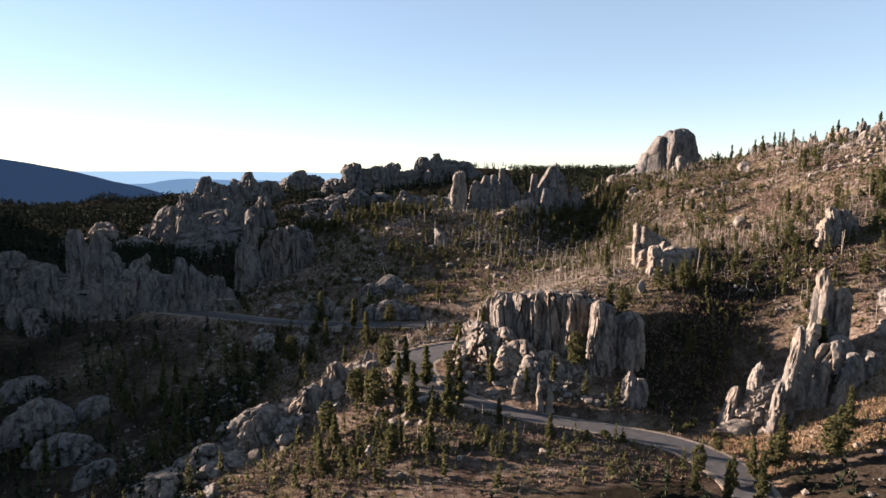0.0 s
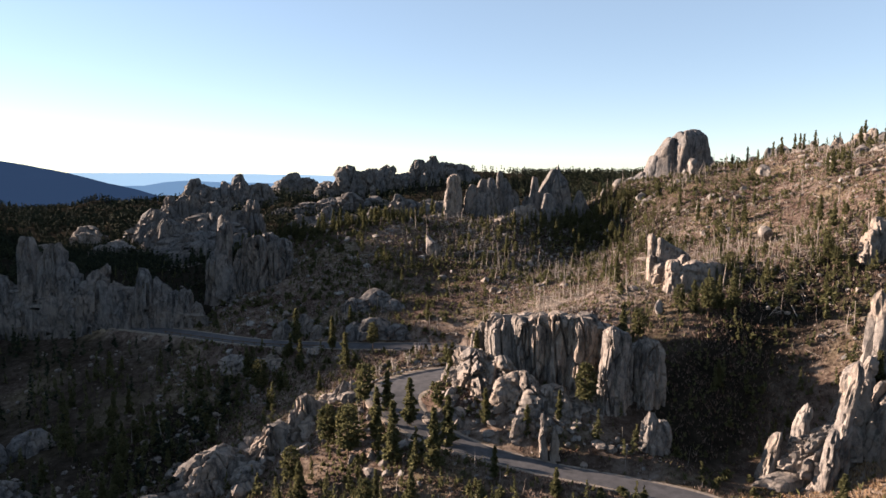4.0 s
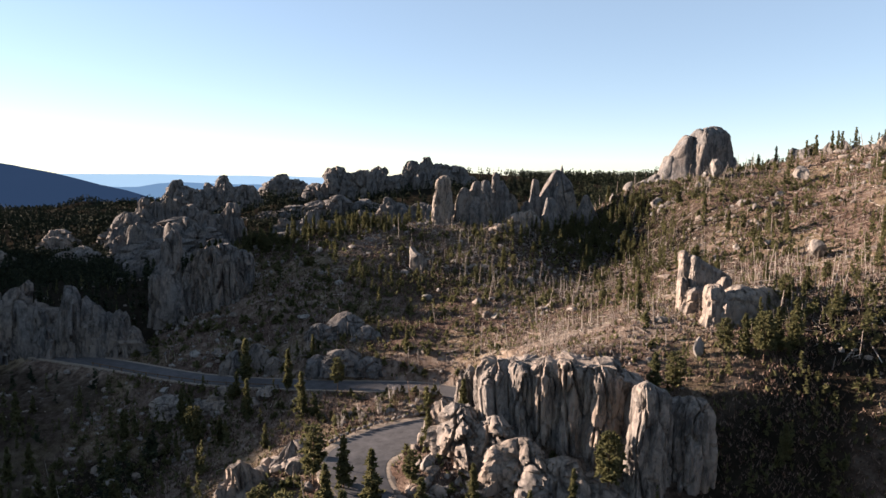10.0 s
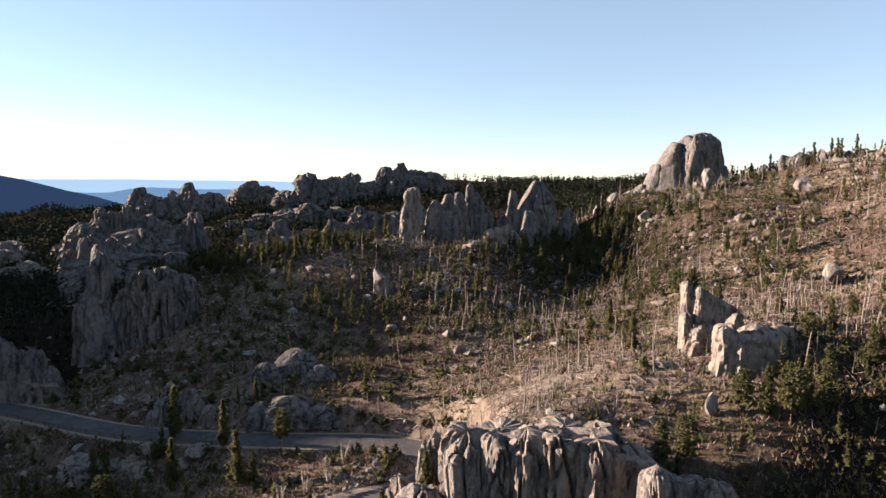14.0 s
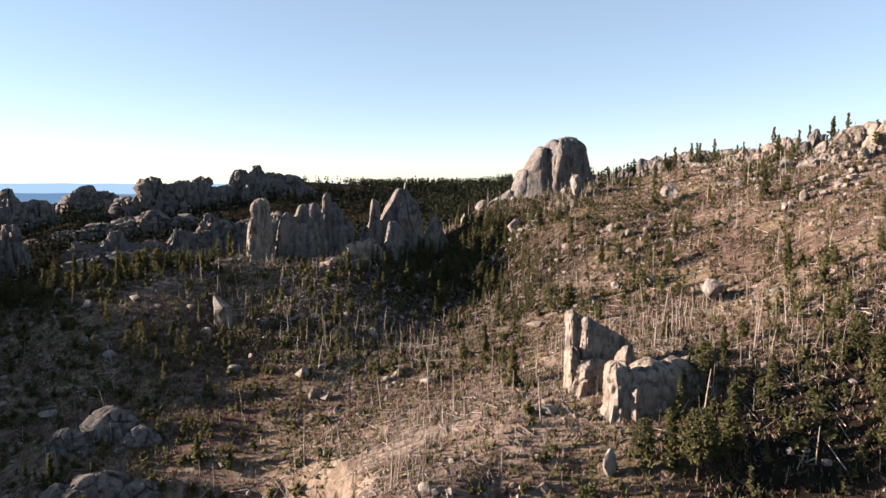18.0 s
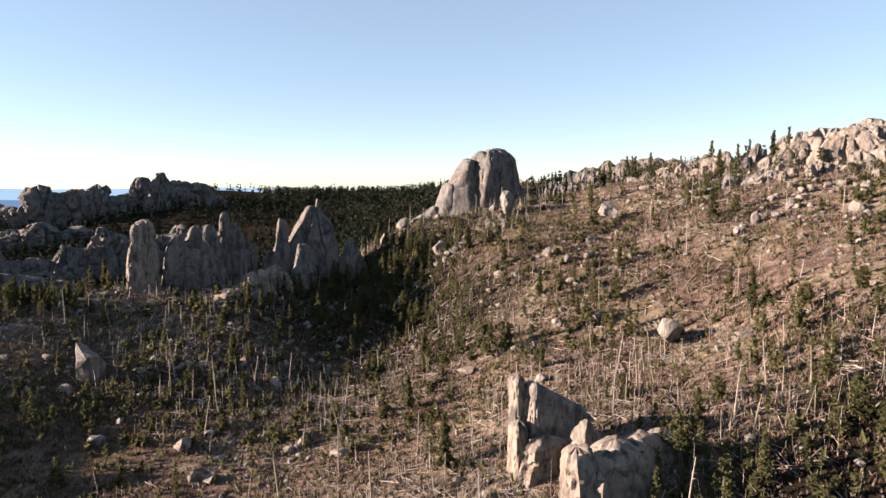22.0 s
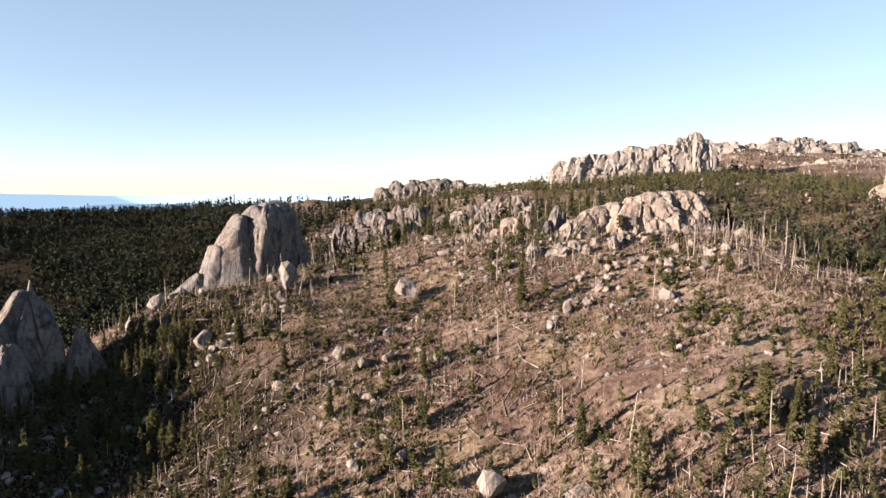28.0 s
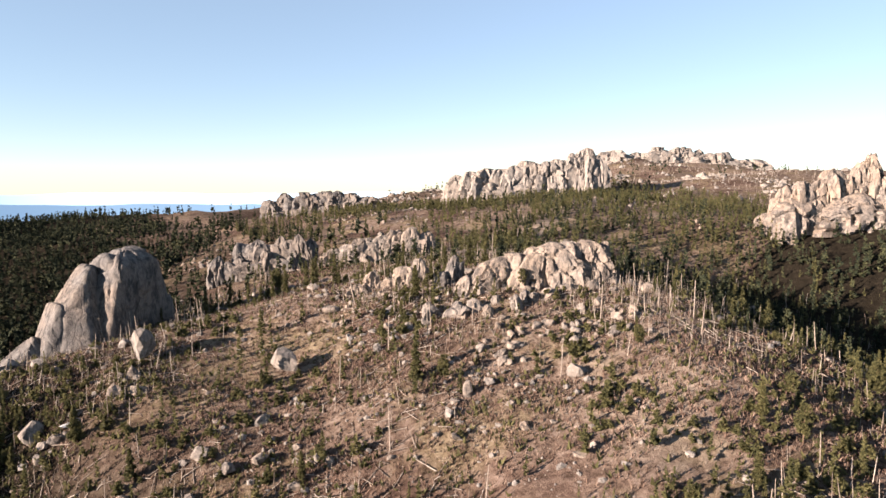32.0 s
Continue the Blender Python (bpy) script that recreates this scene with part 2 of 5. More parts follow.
SLOPE = [(-10, 172, 26), (-37, 178, 24), (-13, 182, 29), (-53, 196, 24), (-26, 203, 33), (13, 189, 32), (27, 199, 33), (33, 211, 34), (0, 215, 37), (52, 188, 37), (-57, 240, 36.5), (-42, 240, 41.4), (-27, 240, 44.3), (-12, 240, 46.4), (-48, 262, 30), (-20, 266, 34),
         (52, 222, 38), (69, 188, 45), (80, 164, 47), (76, 172, 45), (97, 216, 59), (90, 180, 52), (93, 163, 56), (50, 245, 43), (20, 256, 45), (6, 240, 47), (27, 232, 46), (84, 277, 54), (105, 191, 61)]
RIDGE = [(83, 196, 53), (93, 173, 53), (119, 169, 63), (128, 166, 66), (103, 158, 59), (130, 188, 69), (147, 179, 71), (80, 238, 60), (71, 219, 55), (65, 251, 57), (116, 241, 68),
         (92, 262, 60), (64, 257, 57), (72, 266, 56), (50, 262, 48), (135, 210, 72), (170, 200, 71), (150, 150, 62), (130, 135, 57), (190, 150, 48), (160, 110, 46), (230, 190, 58), (262, 192, 72), (292, 176, 79), (250, 212, 70), (210, 230, 70), (295, 285, 82)]
BEYOND = [(30, 320, 28), (-30, 330, 22), (90, 340, 40), (140, 330, 62), (160, 280, 68), (-120, 300, 20), (-200, 260, 8), (-150, 450, 16), (0, 450, 18), (-8, 560, 36), (-210, 590, 26),
          (-80, 600, 36), (130, 480, 52), (220, 430, 72), (330, 380, 85), (450, 350, 96), (600, 300, 98), (300, 520, 66), (-400, 500, 2), (330, 220, 74), (420, 150, 70), (48, 661, 60), (97, 645, 62), (158, 623, 63), (200, 608, 64)]
# unseen hill added west of the view, raised to throw shade over the valley
UNSEEN_WEST_HILL = [(-300, 190, 77), (-300, 215, 83), (-300, 255, 95), (-300, 288, 101), (-300, 308, 100), (-300, 330, 95), (-305, 345, 95), (-305, 362, 96), (-345, 260, 100), (-370, 350, 110), (-320, 390, 90), (-225, 150, 40), (-260, 90, 40), (-142, 215, 22), (-160, 255, 22), (-190, 290, 24), (-245, 385, 16), (-280, 450, 8), (-212, 320, 22)]
FAR = [(700, 480, 110), (850, 330, 104), (500, 700, 60), (0, 900, 36), (-500, 900, 0), (800, 900, 30), (900, 0, 90), (0, -500, 10), (-900, 300, -10), (-300, 1300, 5), (600, 1500, 10),
       (2000, 1500, -60), (-2000, 1500, -40), (0, 3000, -60), (3500, 3500, -120), (-3500, 3500, -60), (3500, 0, 0), (0, -3500, 0), (-3500, -500, -40)]


def spline_surface():
    spots = np.array(FOREGROUND + ROAD_SHELF + CLIFF_SHELF + SLOPE + RIDGE + BEYOND + UNSEEN_WEST_HILL + FAR, float)
    p = spots[:, :2] / 100.0
    n = len(p)
    d = np.hypot(p[:, None, 0] - p[None, :, 0], p[:, None, 1] - p[None, :, 1])
    a = np.zeros((n + 3, n + 3))
    a[:n, :n] = -d - 0.02 * np.eye(n)
    a[:n, n], a[:n, n + 1:], a[n, :n], a[n + 1:, :n] = 1, p, 1, p.T
    w = np.linalg.solve(a, np.r_[spots[:, 2], 0, 0, 0])
    return p, w


SPOTS, WEIGHTS = spline_surface()


def ground_base(x, y):
    """The smooth height of the ground at arrays of places."""
    x, y = np.asarray(x, float) / 100.0, np.asarray(y, float) / 100.0
    out = WEIGHTS[-3] + WEIGHTS[-2] * x + WEIGHTS[-1] * y
    for (px, py), w in zip(SPOTS, WEIGHTS):
        out = out - w * np.sqrt((x - px) ** 2 + (y - py) ** 2 + 0.0016)
    return out


# ---- road line ----
# centre line of the mountain road: x, y, level, half width
ROAD = [(-150, 214, 18.5, 2.6), (-110, 202, 19.4, 2.6), (-67, 184, 20.2, 2.6), (-40, 171, 20.8, 2.6), (-16, 165, 21.8, 2.6), (0, 162.5, 22.4, 2.8), (8, 159, 22.4, 3.0), (11.5, 153, 22.2, 3.2), (7, 146.5, 21.9, 3.8),
        (-1, 141.5, 21.6, 4.6), (-6, 135.5, 21.2, 4.4), (-5, 128, 20.6, 3.6), (0, 120.5, 19.8, 3.0), (8, 114.5, 19.0, 2.2), (17, 110, 18.5, 2.0), (27, 106, 18.2, 2.1), (36, 101.5, 17.8, 2.6), (41, 95, 17.4, 3.0), (42, 86, 17.0, 2.8), (38, 70, 16, 2.7), (30, 40, 15, 2.7)]


def smooth_line(rows, step):
    rows = np.array(rows, float)
    out = []
    for k in range(len(rows) - 1):
        p0, p1, p2, p3 = rows[max(k - 1, 0)], rows[k], rows[k + 1], rows[min(k + 2, len(rows) - 1)]
        n = max(2, int(np.linalg.norm(p2[:2] - p1[:2]) / step))
        for t in np.arange(n) / n:
            out.append(0.5 * (2 * p1 + (p2 - p0) * t + (2 * p0 - 5 * p1 + 4 * p2 - p3) * t**2 + (3 * p1 - p0 - 3 * p2 + p3) * t**3))
    return np.array(out + [rows[-1]])


ROAD_LINE = smooth_line(ROAD, 2.0)


def ground(x, y):
    """The height of the ground, with its relief and the road's bench, at arrays of places."""
    x, y = np.atleast_1d(np.asarray(x, float)), np.atleast_1d(np.asarray(y, float))
    z = ground_base(x, y)
    away = np.clip((np.hypot(x - 30, y - 170) - 100) / 900, 0, 1)
    z = z + fractal(x / 23, y / 23, 0, 3, 3) * 0.9 + fractal(x / 5, y / 5, 0, 9, 2) * 0.35 + fractal(x / 120, y / 120, 0, 21, 4) * (1 + 12 * away) * np.clip(away * 8, 0, 1)
    near = (x > -170) & (x < 70) & (y > 20) & (y < 235)
    if near.any():
        px, py = x[near], y[near]
        best, level, half = np.full(px.shape, 1e9), np.zeros(px.shape), np.zeros(px.shape)
        for rx, ry, rz, rw in ROAD_LINE:
            d = np.hypot(px - rx, py - ry)
            less = d < best
            best, level, half = np.where(less, d, best), np.where(less, rz, level), np.where(less, rw, half)
        w = np.clip(1 - (best - half - 0.8) / 3.0, 0, 1)
        w = w * w * (3 - 2 * w)
        z[near] = z[near] * (1 - w) + (level - 0.12) * w
    return z


def level_at(x, y):
    return float(ground(x, y)[0])


# ---- building helpers ----
def mesh_of(name, verts, faces, material, smooth=True):
    me = bpy.data.meshes.new(name)
    me.from_pydata([tuple(map(float, v)) for v in verts], [], faces)
    me.materials.append(material)
    if smooth:
        me.polygons.foreach_set("use_smooth", [True] * len(me.polygons))
    me.update()
    return me


def part(name, me, parent=None, place=None, label=""):
    ob = new(name, me)
    if place is not None:
        ob.matrix_world = place
    if parent is not None:
        ob.parent = parent
    return tagged(ob, label)


def holder(name, place, label, category, group=""):
    ob = new(name)
    ob.matrix_world = place
    ob.empty_display_size = 0.5
    return tagged(ob, label, category, group)


def joints(x, y, z, seed):
    """Blocks of jointed rock: for arrays of places, the nearest block's own number from -1 to 1 and the gap to the next block."""
    ix, iy, iz = np.floor(x), np.floor(y), np.floor(z)
    first, second, own = np.full(x.shape, 9.0), np.full(x.shape, 9.0), np.zeros(x.shape)
    for a in (-1, 0, 1):
        for b in (-1, 0, 1):
            for c in (-1, 0, 1):
                u, v, w = ix + a, iy + b, iz + c
                d = np.sqrt((u + lattice(u, v, w, seed) - x) ** 2 + (v + lattice(u, v, w, seed + 1) - y) ** 2 + (w + lattice(u, v, w, seed + 2) - z) ** 2)
                less = d < first
                second = np.where(less, first, np.minimum(second, d))
                own = np.where(less, lattice(u, v, w, seed + 3) * 2 - 1, own)
                first = np.where(less, d, first)
    return own, second - first


def spire_mesh(seed, rx, ry, h, seg=36, rings=28, taper=0.35, crown=0.7, lean=(0.0, 0.0), material=None, turn=None, rough=0.7, tilt=(0.0, 0.0), square_turn=10.0):
    """A mass of weathered granite: a block bounded by upright joint planes, split by open cracks, with a sloping broken crown. Its foot is at z = 0."""
    rng = np.random.default_rng(seed)
    a = np.linspace(0, 2 * np.pi, seg, endpoint=False)
    s = np.linspace(0, 1, rings) ** 0.85
    aa, ss = np.meshgrid(a, s)
    top = np.clip((ss - crown) / (1 - crown), 0, 1)
    # two sets of joints nearly square to each other, and a few odd ones
    planes = [(radians(square_turn) + k * math.pi / 2 + (0.05 + 0.12 * rough) * rng.normal(), rng.uniform(0.88, 1.02)) for k in range(4)]
    planes += [(rng.uniform(0, 6.28), rng.uniform(0.96, 1.12)) for _ in range(3 if rough > 0.35 else 0)]
    sharp = 16
    near_edge = 0
    for b, off in planes:
        off = off + rng.uniform(-0.12, 0.12) * rough * (ss - 0.5)
        near_edge = near_edge + (np.clip(np.cos(aa - b), 0.02, 1) / off) ** sharp
    r = 0.98 * near_edge ** (-1 / sharp) * (1.12 - taper * ss) * np.sqrt(np.clip(1 - top**2.6, 0.0, 1))
    ca, sa = np.cos(aa), np.sin(aa)
    big = max(min(rx, ry), 0.3)
    ox, oy, oz = rng.uniform(0, 50, 3)
    px, py, pz = rx * r * ca / big, ry * r * sa / big, ss * h / big
    up = float(np.clip(2.4 * big / h, 0.22, 1.0))
    bend = 0.35 * value_noise(px + ox, py, pz * 0.5 * up, seed)
    own, gap = joints(px * 1.25 + ox + bend, py * 1.25 + oy - bend, pz * 0.42 * (0.4 + 0.6 * up) + oz, seed)
    own2, gap2 = joints(px * 3.1 + oy + bend, py * 3.1 + ox, pz * 1.5 * up + oz + bend, seed + 11)
    swell = (0.06 + 0.13 * up) * value_noise(px * 0.7 + ox, py * 0.7 + oy, pz * 0.3 * up, seed) + 0.05 * value_noise(px * 5, py * 5, pz * 3 * up, seed + 2) + 0.03 * value_noise(px * 11, py * 11, pz * 7 * up, seed + 3)
    r = r * np.clip(1 + rough * (swell + 0.17 * own + 0.075 * own2) - (0.03 + 0.44 * rough) * np.clip(1 - gap / 0.11, 0, 1) - 0.16 * rough * np.clip(1 - gap2 / 0.12, 0, 1), 0.15, 2)
    x, y = r * ca, r * sa
    drop = rough * min(h * 0.12, big * 0.75)
    z = ss * h + np.clip(top * 2, 0, 1) * drop * (0.42 * own + 0.16 * own2 + 0.6 * value_noise(px * 0.8 + ox, py * 0.8, 5, seed + 8) - 0.35 * np.clip(1 - gap / 0.16, 0, 1) - 0.12)
    # sloping faces break the crown
    for k in range(3):
        b, slope = rng.uniform(0, 6.28), rng.uniform(0.25, 1.0) * min(1.0, 0.3 + rough) * (0.3 + 0.7 * up)
        face = h + 0.02 * h + slope * big * (rng.uniform(-0.15, 0.3) - (x * math.cos(b) + y * math.sin(b))) + 0.2 * drop * own2
        z = np.where(z > face, face + 0.12 * (z - face), z)
    z = z + ss * (tilt[0] * rx * x + tilt[1] * ry * y)
    x = rx * x + lean[0] * h * ss**1.2 + 0.2 * big * value_noise(pz * 0.35 + ox, 0, 0, seed + 9)
    y = ry * y + lean[1] * h * ss**1.2 + 0.2 * big * value_noise(pz * 0.35 + oy, 7, 0, seed + 9)
    if turn is not None:
        c, d = math.cos(radians(turn)), math.sin(radians(turn))
        x, y = c * x - d * y, d * x + c * y
    verts = np.stack([x, y, z], -1).reshape(-1, 3)
    faces = [(j * seg + i, j * seg + (i + 1) % seg, (j + 1) * seg + (i + 1) % seg, (j + 1) * seg + i) for j in range(rings - 1) for i in range(seg)]
    verts = np.vstack([verts, verts[-seg:].mean(0)])
    faces += [((rings - 1) * seg + i, (rings - 1) * seg + (i + 1) % seg, len(verts) - 1) for i in range(seg)]
    me = mesh_of("spire", verts, faces, material or GRANITE)
    me.set_sharp_from_angle(angle=radians(32))
    return me


def massif(name, label, rows, material=None, seed=0, seg=64, rings=26, foot=None, sink=3.0, rough=0.7, tilt=(0.0, 0.0)):
    """Broad fused rock: rows of x, y, top level, half length, half width, turn, crown, taper, in one formation."""
    x0, y0 = rows[0][:2]
    base = level_at(x0, y0) if foot is None else foot
    top = holder(name, pose(x0, y0, base), label, "rock")
    for k, (x, y, level, lx, ly, turn, crown, taper) in enumerate(rows):
        low = min(level_at(x, y), base) - sink
        me = spire_mesh(seed * 31 + k, lx, ly, max(level - low, 2), seg, rings, taper, crown, (0, 0), material, turn, rough, tilt, 4.0)
        part("rock_mass", me, top, Matrix.Translation((x - x0, y - y0, low - base)))
    return top


ICO = bmesh.new()
bmesh.ops.create_icosphere(ICO, subdivisions=2, radius=1)
ICO_VERTS = np.array([v.co[:] for v in ICO.verts])
ICO_FACES = [tuple(v.index for v in f.verts) for f in ICO.faces]
ICO.free()
ICO = bmesh.new()
bmesh.ops.create_icosphere(ICO, subdivisions=1, radius=1)
BIT_VERTS = np.array([v.co[:] for v in ICO.verts])
BIT_FACES = [tuple(v.index for v in f.verts) for f in ICO.faces]
ICO.free()


def boulder_verts(seed, fine=True, cuts=9):
    """A unit block of granite: a ball cut by planes and roughened."""
    rng = np.random.default_rng(seed)
    v = (ICO_VERTS if fine else BIT_VERTS).copy()
    for _ in range(cuts):
        n = rng.normal(size=3)
        n /= np.linalg.norm(n)
        over = np.clip(v @ n - rng.uniform(0.38, 0.78), 0, None)
        v = v - 0.95 * over[:, None] * n
    own, gap = joints(*(v * 1.1 + 30 + seed % 17).T, seed)
    v = v * (1 + 0.13 * value_noise(*(v * 1.7 + seed % 17).T, seed=seed) + 0.06 * value_noise(*(v * 4 + seed % 13).T, seed=seed) + 0.08 * own - 0.12 * np.clip(1 - gap / 0.12, 0, 1))[:, None]
    return v


def cloven_mesh(seed, planes, tall, cracks=(), round_edge=14, seg=120, rings=84, rough=1.0):
    """A rounded body bounded by joint planes, rows of normal x, y, z and distance from its middle, with open cracks (normal, distance, half width, depth)."""
    a = np.linspace(0, 2 * np.pi, seg, endpoint=False)
    b = np.linspace(0.02, math.pi - 0.02, rings)
    aa, bb = np.meshgrid(a, b)
    d = np.stack([np.sin(bb) * np.cos(aa), np.sin(bb) * np.sin(aa), tall * np.cos(bb)], -1)
    d /= np.linalg.norm(d, axis=-1)[..., None]
    near_edge = 0
    for nx, ny, nz, off in planes:
        n = np.array((nx, ny, nz)) / math.sqrt(nx * nx + ny * ny + nz * nz)
        near_edge = near_edge + (np.clip(d @ n, 0.001, 1) / off) ** round_edge
    r = near_edge ** (-1 / round_edge)
    x, y, z = (d * r[..., None]).transpose(2, 0, 1)
    own, gap = joints(x * 0.22 + seed, y * 0.22, z * 0.13 + 3, seed)
    r = r + rough * (0.55 * value_noise(x * 0.22, y * 0.22, z * 0.18, seed) + 0.22 * value_noise(x * 0.6, y * 0.6, z * 0.5, seed + 1) + 0.09 * value_noise(x * 1.6, y * 1.6, z * 1.3, seed + 2) + 0.05 * value_noise(x * 3.5, y * 3.5, z * 3.5, seed + 3) + 0.22 * own - 0.4 * np.clip(1 - gap / 0.07, 0, 1))
    for (nx, ny, nz), off, half, depth in cracks:
        wander = 0.5 * value_noise(x * 0.3, y * 0.3, z * 0.3, seed + 5)
        r = r - depth * np.clip(1 - np.abs(nx * x + ny * y + nz * z - off + wander) / half, 0, 1)
    verts = (d * r[..., None]).reshape(-1, 3)
    faces = [(j * seg + i, (j + 1) * seg + i, (j + 1) * seg + (i + 1) % seg, j * seg + (i + 1) % seg) for j in range(rings - 1) for i in range(seg)]
    verts = np.vstack([verts, verts[:seg].mean(0), verts[-seg:].mean(0)])
    faces += [(i, (i + 1) % seg, len(verts) - 2) for i in range(seg)] + [((rings - 1) * seg + (i + 1) % seg, (rings - 1) * seg + i, len(verts) - 1) for i in range(seg)]
    return verts, faces


def cloven(name, label, bodies, material=None, seed=0):
    """A formation of rounded bodies: rows of middle, planes, tallness, cracks and roughness."""
    base = bodies[0][0]
    top = holder(name, pose(base[0], base[1], level_at(base[0], base[1])), label, "rock")
    for k, (middle, planes, tall, cracks, rough) in enumerate(bodies):
        me = mesh_of("slab", *cloven_mesh(seed * 13 + k, planes, tall, cracks, 14, 120 if k == 0 else 72, 84 if k == 0 else 52, rough), material or GRANITE)
        me.set_sharp_from_angle(angle=radians(40))
        part("slab", me, top, Matrix.Translation((middle[0] - base[0], middle[1] - base[1], middle[2] - level_at(base[0], base[1]))))
    return top


def boulder(x, y, size, seed, label, material=None, sink=0.25, turn=None, z=None, group="", name="boulder"):
    sx, sy, sz = size
    v = boulder_verts(seed) * (sx, sy, sz)
    a = seed * 1.7 if turn is None else radians(turn)
    v[:, :2] = np.stack([v[:, 0] * math.cos(a) - v[:, 1] * math.sin(a), v[:, 0] * math.sin(a) + v[:, 1] * math.cos(a)], -1)
    base = level_at(x, y) if z is None else z
    me = mesh_of(name, v, ICO_FACES, material or GRANITE, False)
    ob = part(name, me, place=pose(x, y, base + sz * (1 - 2 * sink)))
    return tagged(ob, label, "rock", group)


def outcrop(name, label, spires, material=None, seed=0, rings=26, seg=34, sink=1.5, foot=None, group="", rough=0.7, tilt=(0.0, 0.0), square_turn=10.0):
    """One rock formation made of needles: rows of x, y, top level, half width, half depth, lean x, lean y, taper, crown."""
    x0, y0 = spires[0][0], spires[0][1]
    base = min(level_at(s[0], s[1]) for s in spires) if foot is None else foot
    top = holder(name, pose(x0, y0, base), label, "rock", group)
    for k, (x, y, level, rx, ry, lx, ly, taper, crown) in enumerate(spires):
        low = (level_at(x, y) if foot is None else min(foot, level_at(x, y))) - sink
        h = max(level - low, 1.0)
        me = spire_mesh(seed * 101 + k * 7 + 1, rx, ry, h, seg, rings, taper, crown, (lx, ly), material, None, rough, tilt, square_turn)
        part("spire", me, top, Matrix.Translation((x - x0, y - y0, low - base)))
    return top


def crags(name, label, rows, material=None, seed=0, rings=22, seg=28, sink=3.0, lean=(0.0, 0.0), foot=None, taper=(0.15, 0.45), crown=(0.6, 0.85), rough=0.7):
    """A formation from rows of x, y, top level, half width and half depth."""
    rng = np.random.default_rng(seed)
    full = [(*row, lean[0] + rng.uniform(-0.05, 0.05), lean[1] + rng.uniform(-0.05, 0.05), rng.uniform(*taper), rng.uniform(*crown)) for row in rows]
    return outcrop(name, label, full, material, seed, rings, seg, sink, foot, "", rough)


def ledges(name, label, rows, material=None, seed=0, turn=-40.0, seg=44, rings=20, sink=4.0, rough=1.0, crown=(0.25, 0.55), taper=(0.25, 0.55), wide=1.35, fused=True):
    """Broad lumpy ledges from rows of x, y, top level, half width and half depth."""
    rng = np.random.default_rng(seed)
    full = [(x, y, level, wide * a, b, turn + rng.uniform(-25, 25), rng.uniform(*crown), rng.uniform(*taper)) for x, y, level, a, b in rows]
    for (x0, y0, z0, a0, b0), (x1, y1, z1, a1, b1) in zip(rows, rows[1:]):
        gap = math.hypot(x1 - x0, y1 - y0)
        if fused and gap < 4.0 * max(a0, a1):
            full.append(((x0 + x1) / 2, (y0 + y1) / 2, min(z0, z1) - 0.12 * (a0 + a1), 0.75 * gap + 0.3 * a0, 0.8 * (b0 + b1) / 2, math.degrees(math.atan2(y1 - y0, x1 - x0)), 0.6, 0.2))
    return massif(name, label, full, material, seed, seg, rings, None, sink, rough)


def random_outcrop(name, label, x, y, length, width, turn, height, count, seed, material=None, lean=(0, 0), stout=0.3, ragged=0.5, rings=18, seg=24, group="", sink=1.5, taper=(0.2, 0.5)):
    """A formation of many needles strewn along a line, taller in the middle."""
    rng = np.random.default_rng(seed)
    c, s = math.cos(radians(turn)), math.sin(radians(turn))
    rows = []
    for k in range(count):
        u = (k + rng.uniform(0.1, 0.9)) / count * 2 - 1
        v = rng.uniform(-1, 1)
        px, py = x + c * u * length / 2 - s * v * width / 2, y + s * u * length / 2 + c * v * width / 2
        h = height * (1 - 0.45 * u * u) * rng.uniform(1 - ragged, 1) * (1 - 0.35 * abs(v))
        w = max(height * stout * rng.uniform(0.5, 1.0), length / count * 0.55)
        rows.append((px, py, level_at(px, py) + h, w, w * rng.uniform(0.7, 1.1), lean[0] + rng.uniform(-0.08, 0.08), lean[1] + rng.uniform(-0.08, 0.08), rng.uniform(*taper), rng.uniform(0.55, 0.8)))
    return outcrop(name, label, rows, material, seed, rings, seg, sink, group=group)


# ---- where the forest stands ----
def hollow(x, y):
    """Brushy hollows: dark litter and their shade, both put into the ground's colour."""
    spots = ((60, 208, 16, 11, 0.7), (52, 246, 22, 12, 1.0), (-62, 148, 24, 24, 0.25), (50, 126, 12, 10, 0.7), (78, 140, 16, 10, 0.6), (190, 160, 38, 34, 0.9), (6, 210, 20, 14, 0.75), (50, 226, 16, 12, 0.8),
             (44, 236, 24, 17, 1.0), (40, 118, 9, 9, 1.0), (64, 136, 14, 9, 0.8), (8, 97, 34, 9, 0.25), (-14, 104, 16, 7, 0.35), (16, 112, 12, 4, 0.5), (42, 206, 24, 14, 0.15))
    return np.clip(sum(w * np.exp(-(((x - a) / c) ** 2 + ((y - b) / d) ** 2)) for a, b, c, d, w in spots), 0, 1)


def off_road(x, y, gap):
    d = np.full(np.shape(x), 1e9)
    for rx, ry, _, rw in ROAD_LINE:
        d = np.minimum(d, np.hypot(x - rx, y - ry) - rw)
    return d > gap


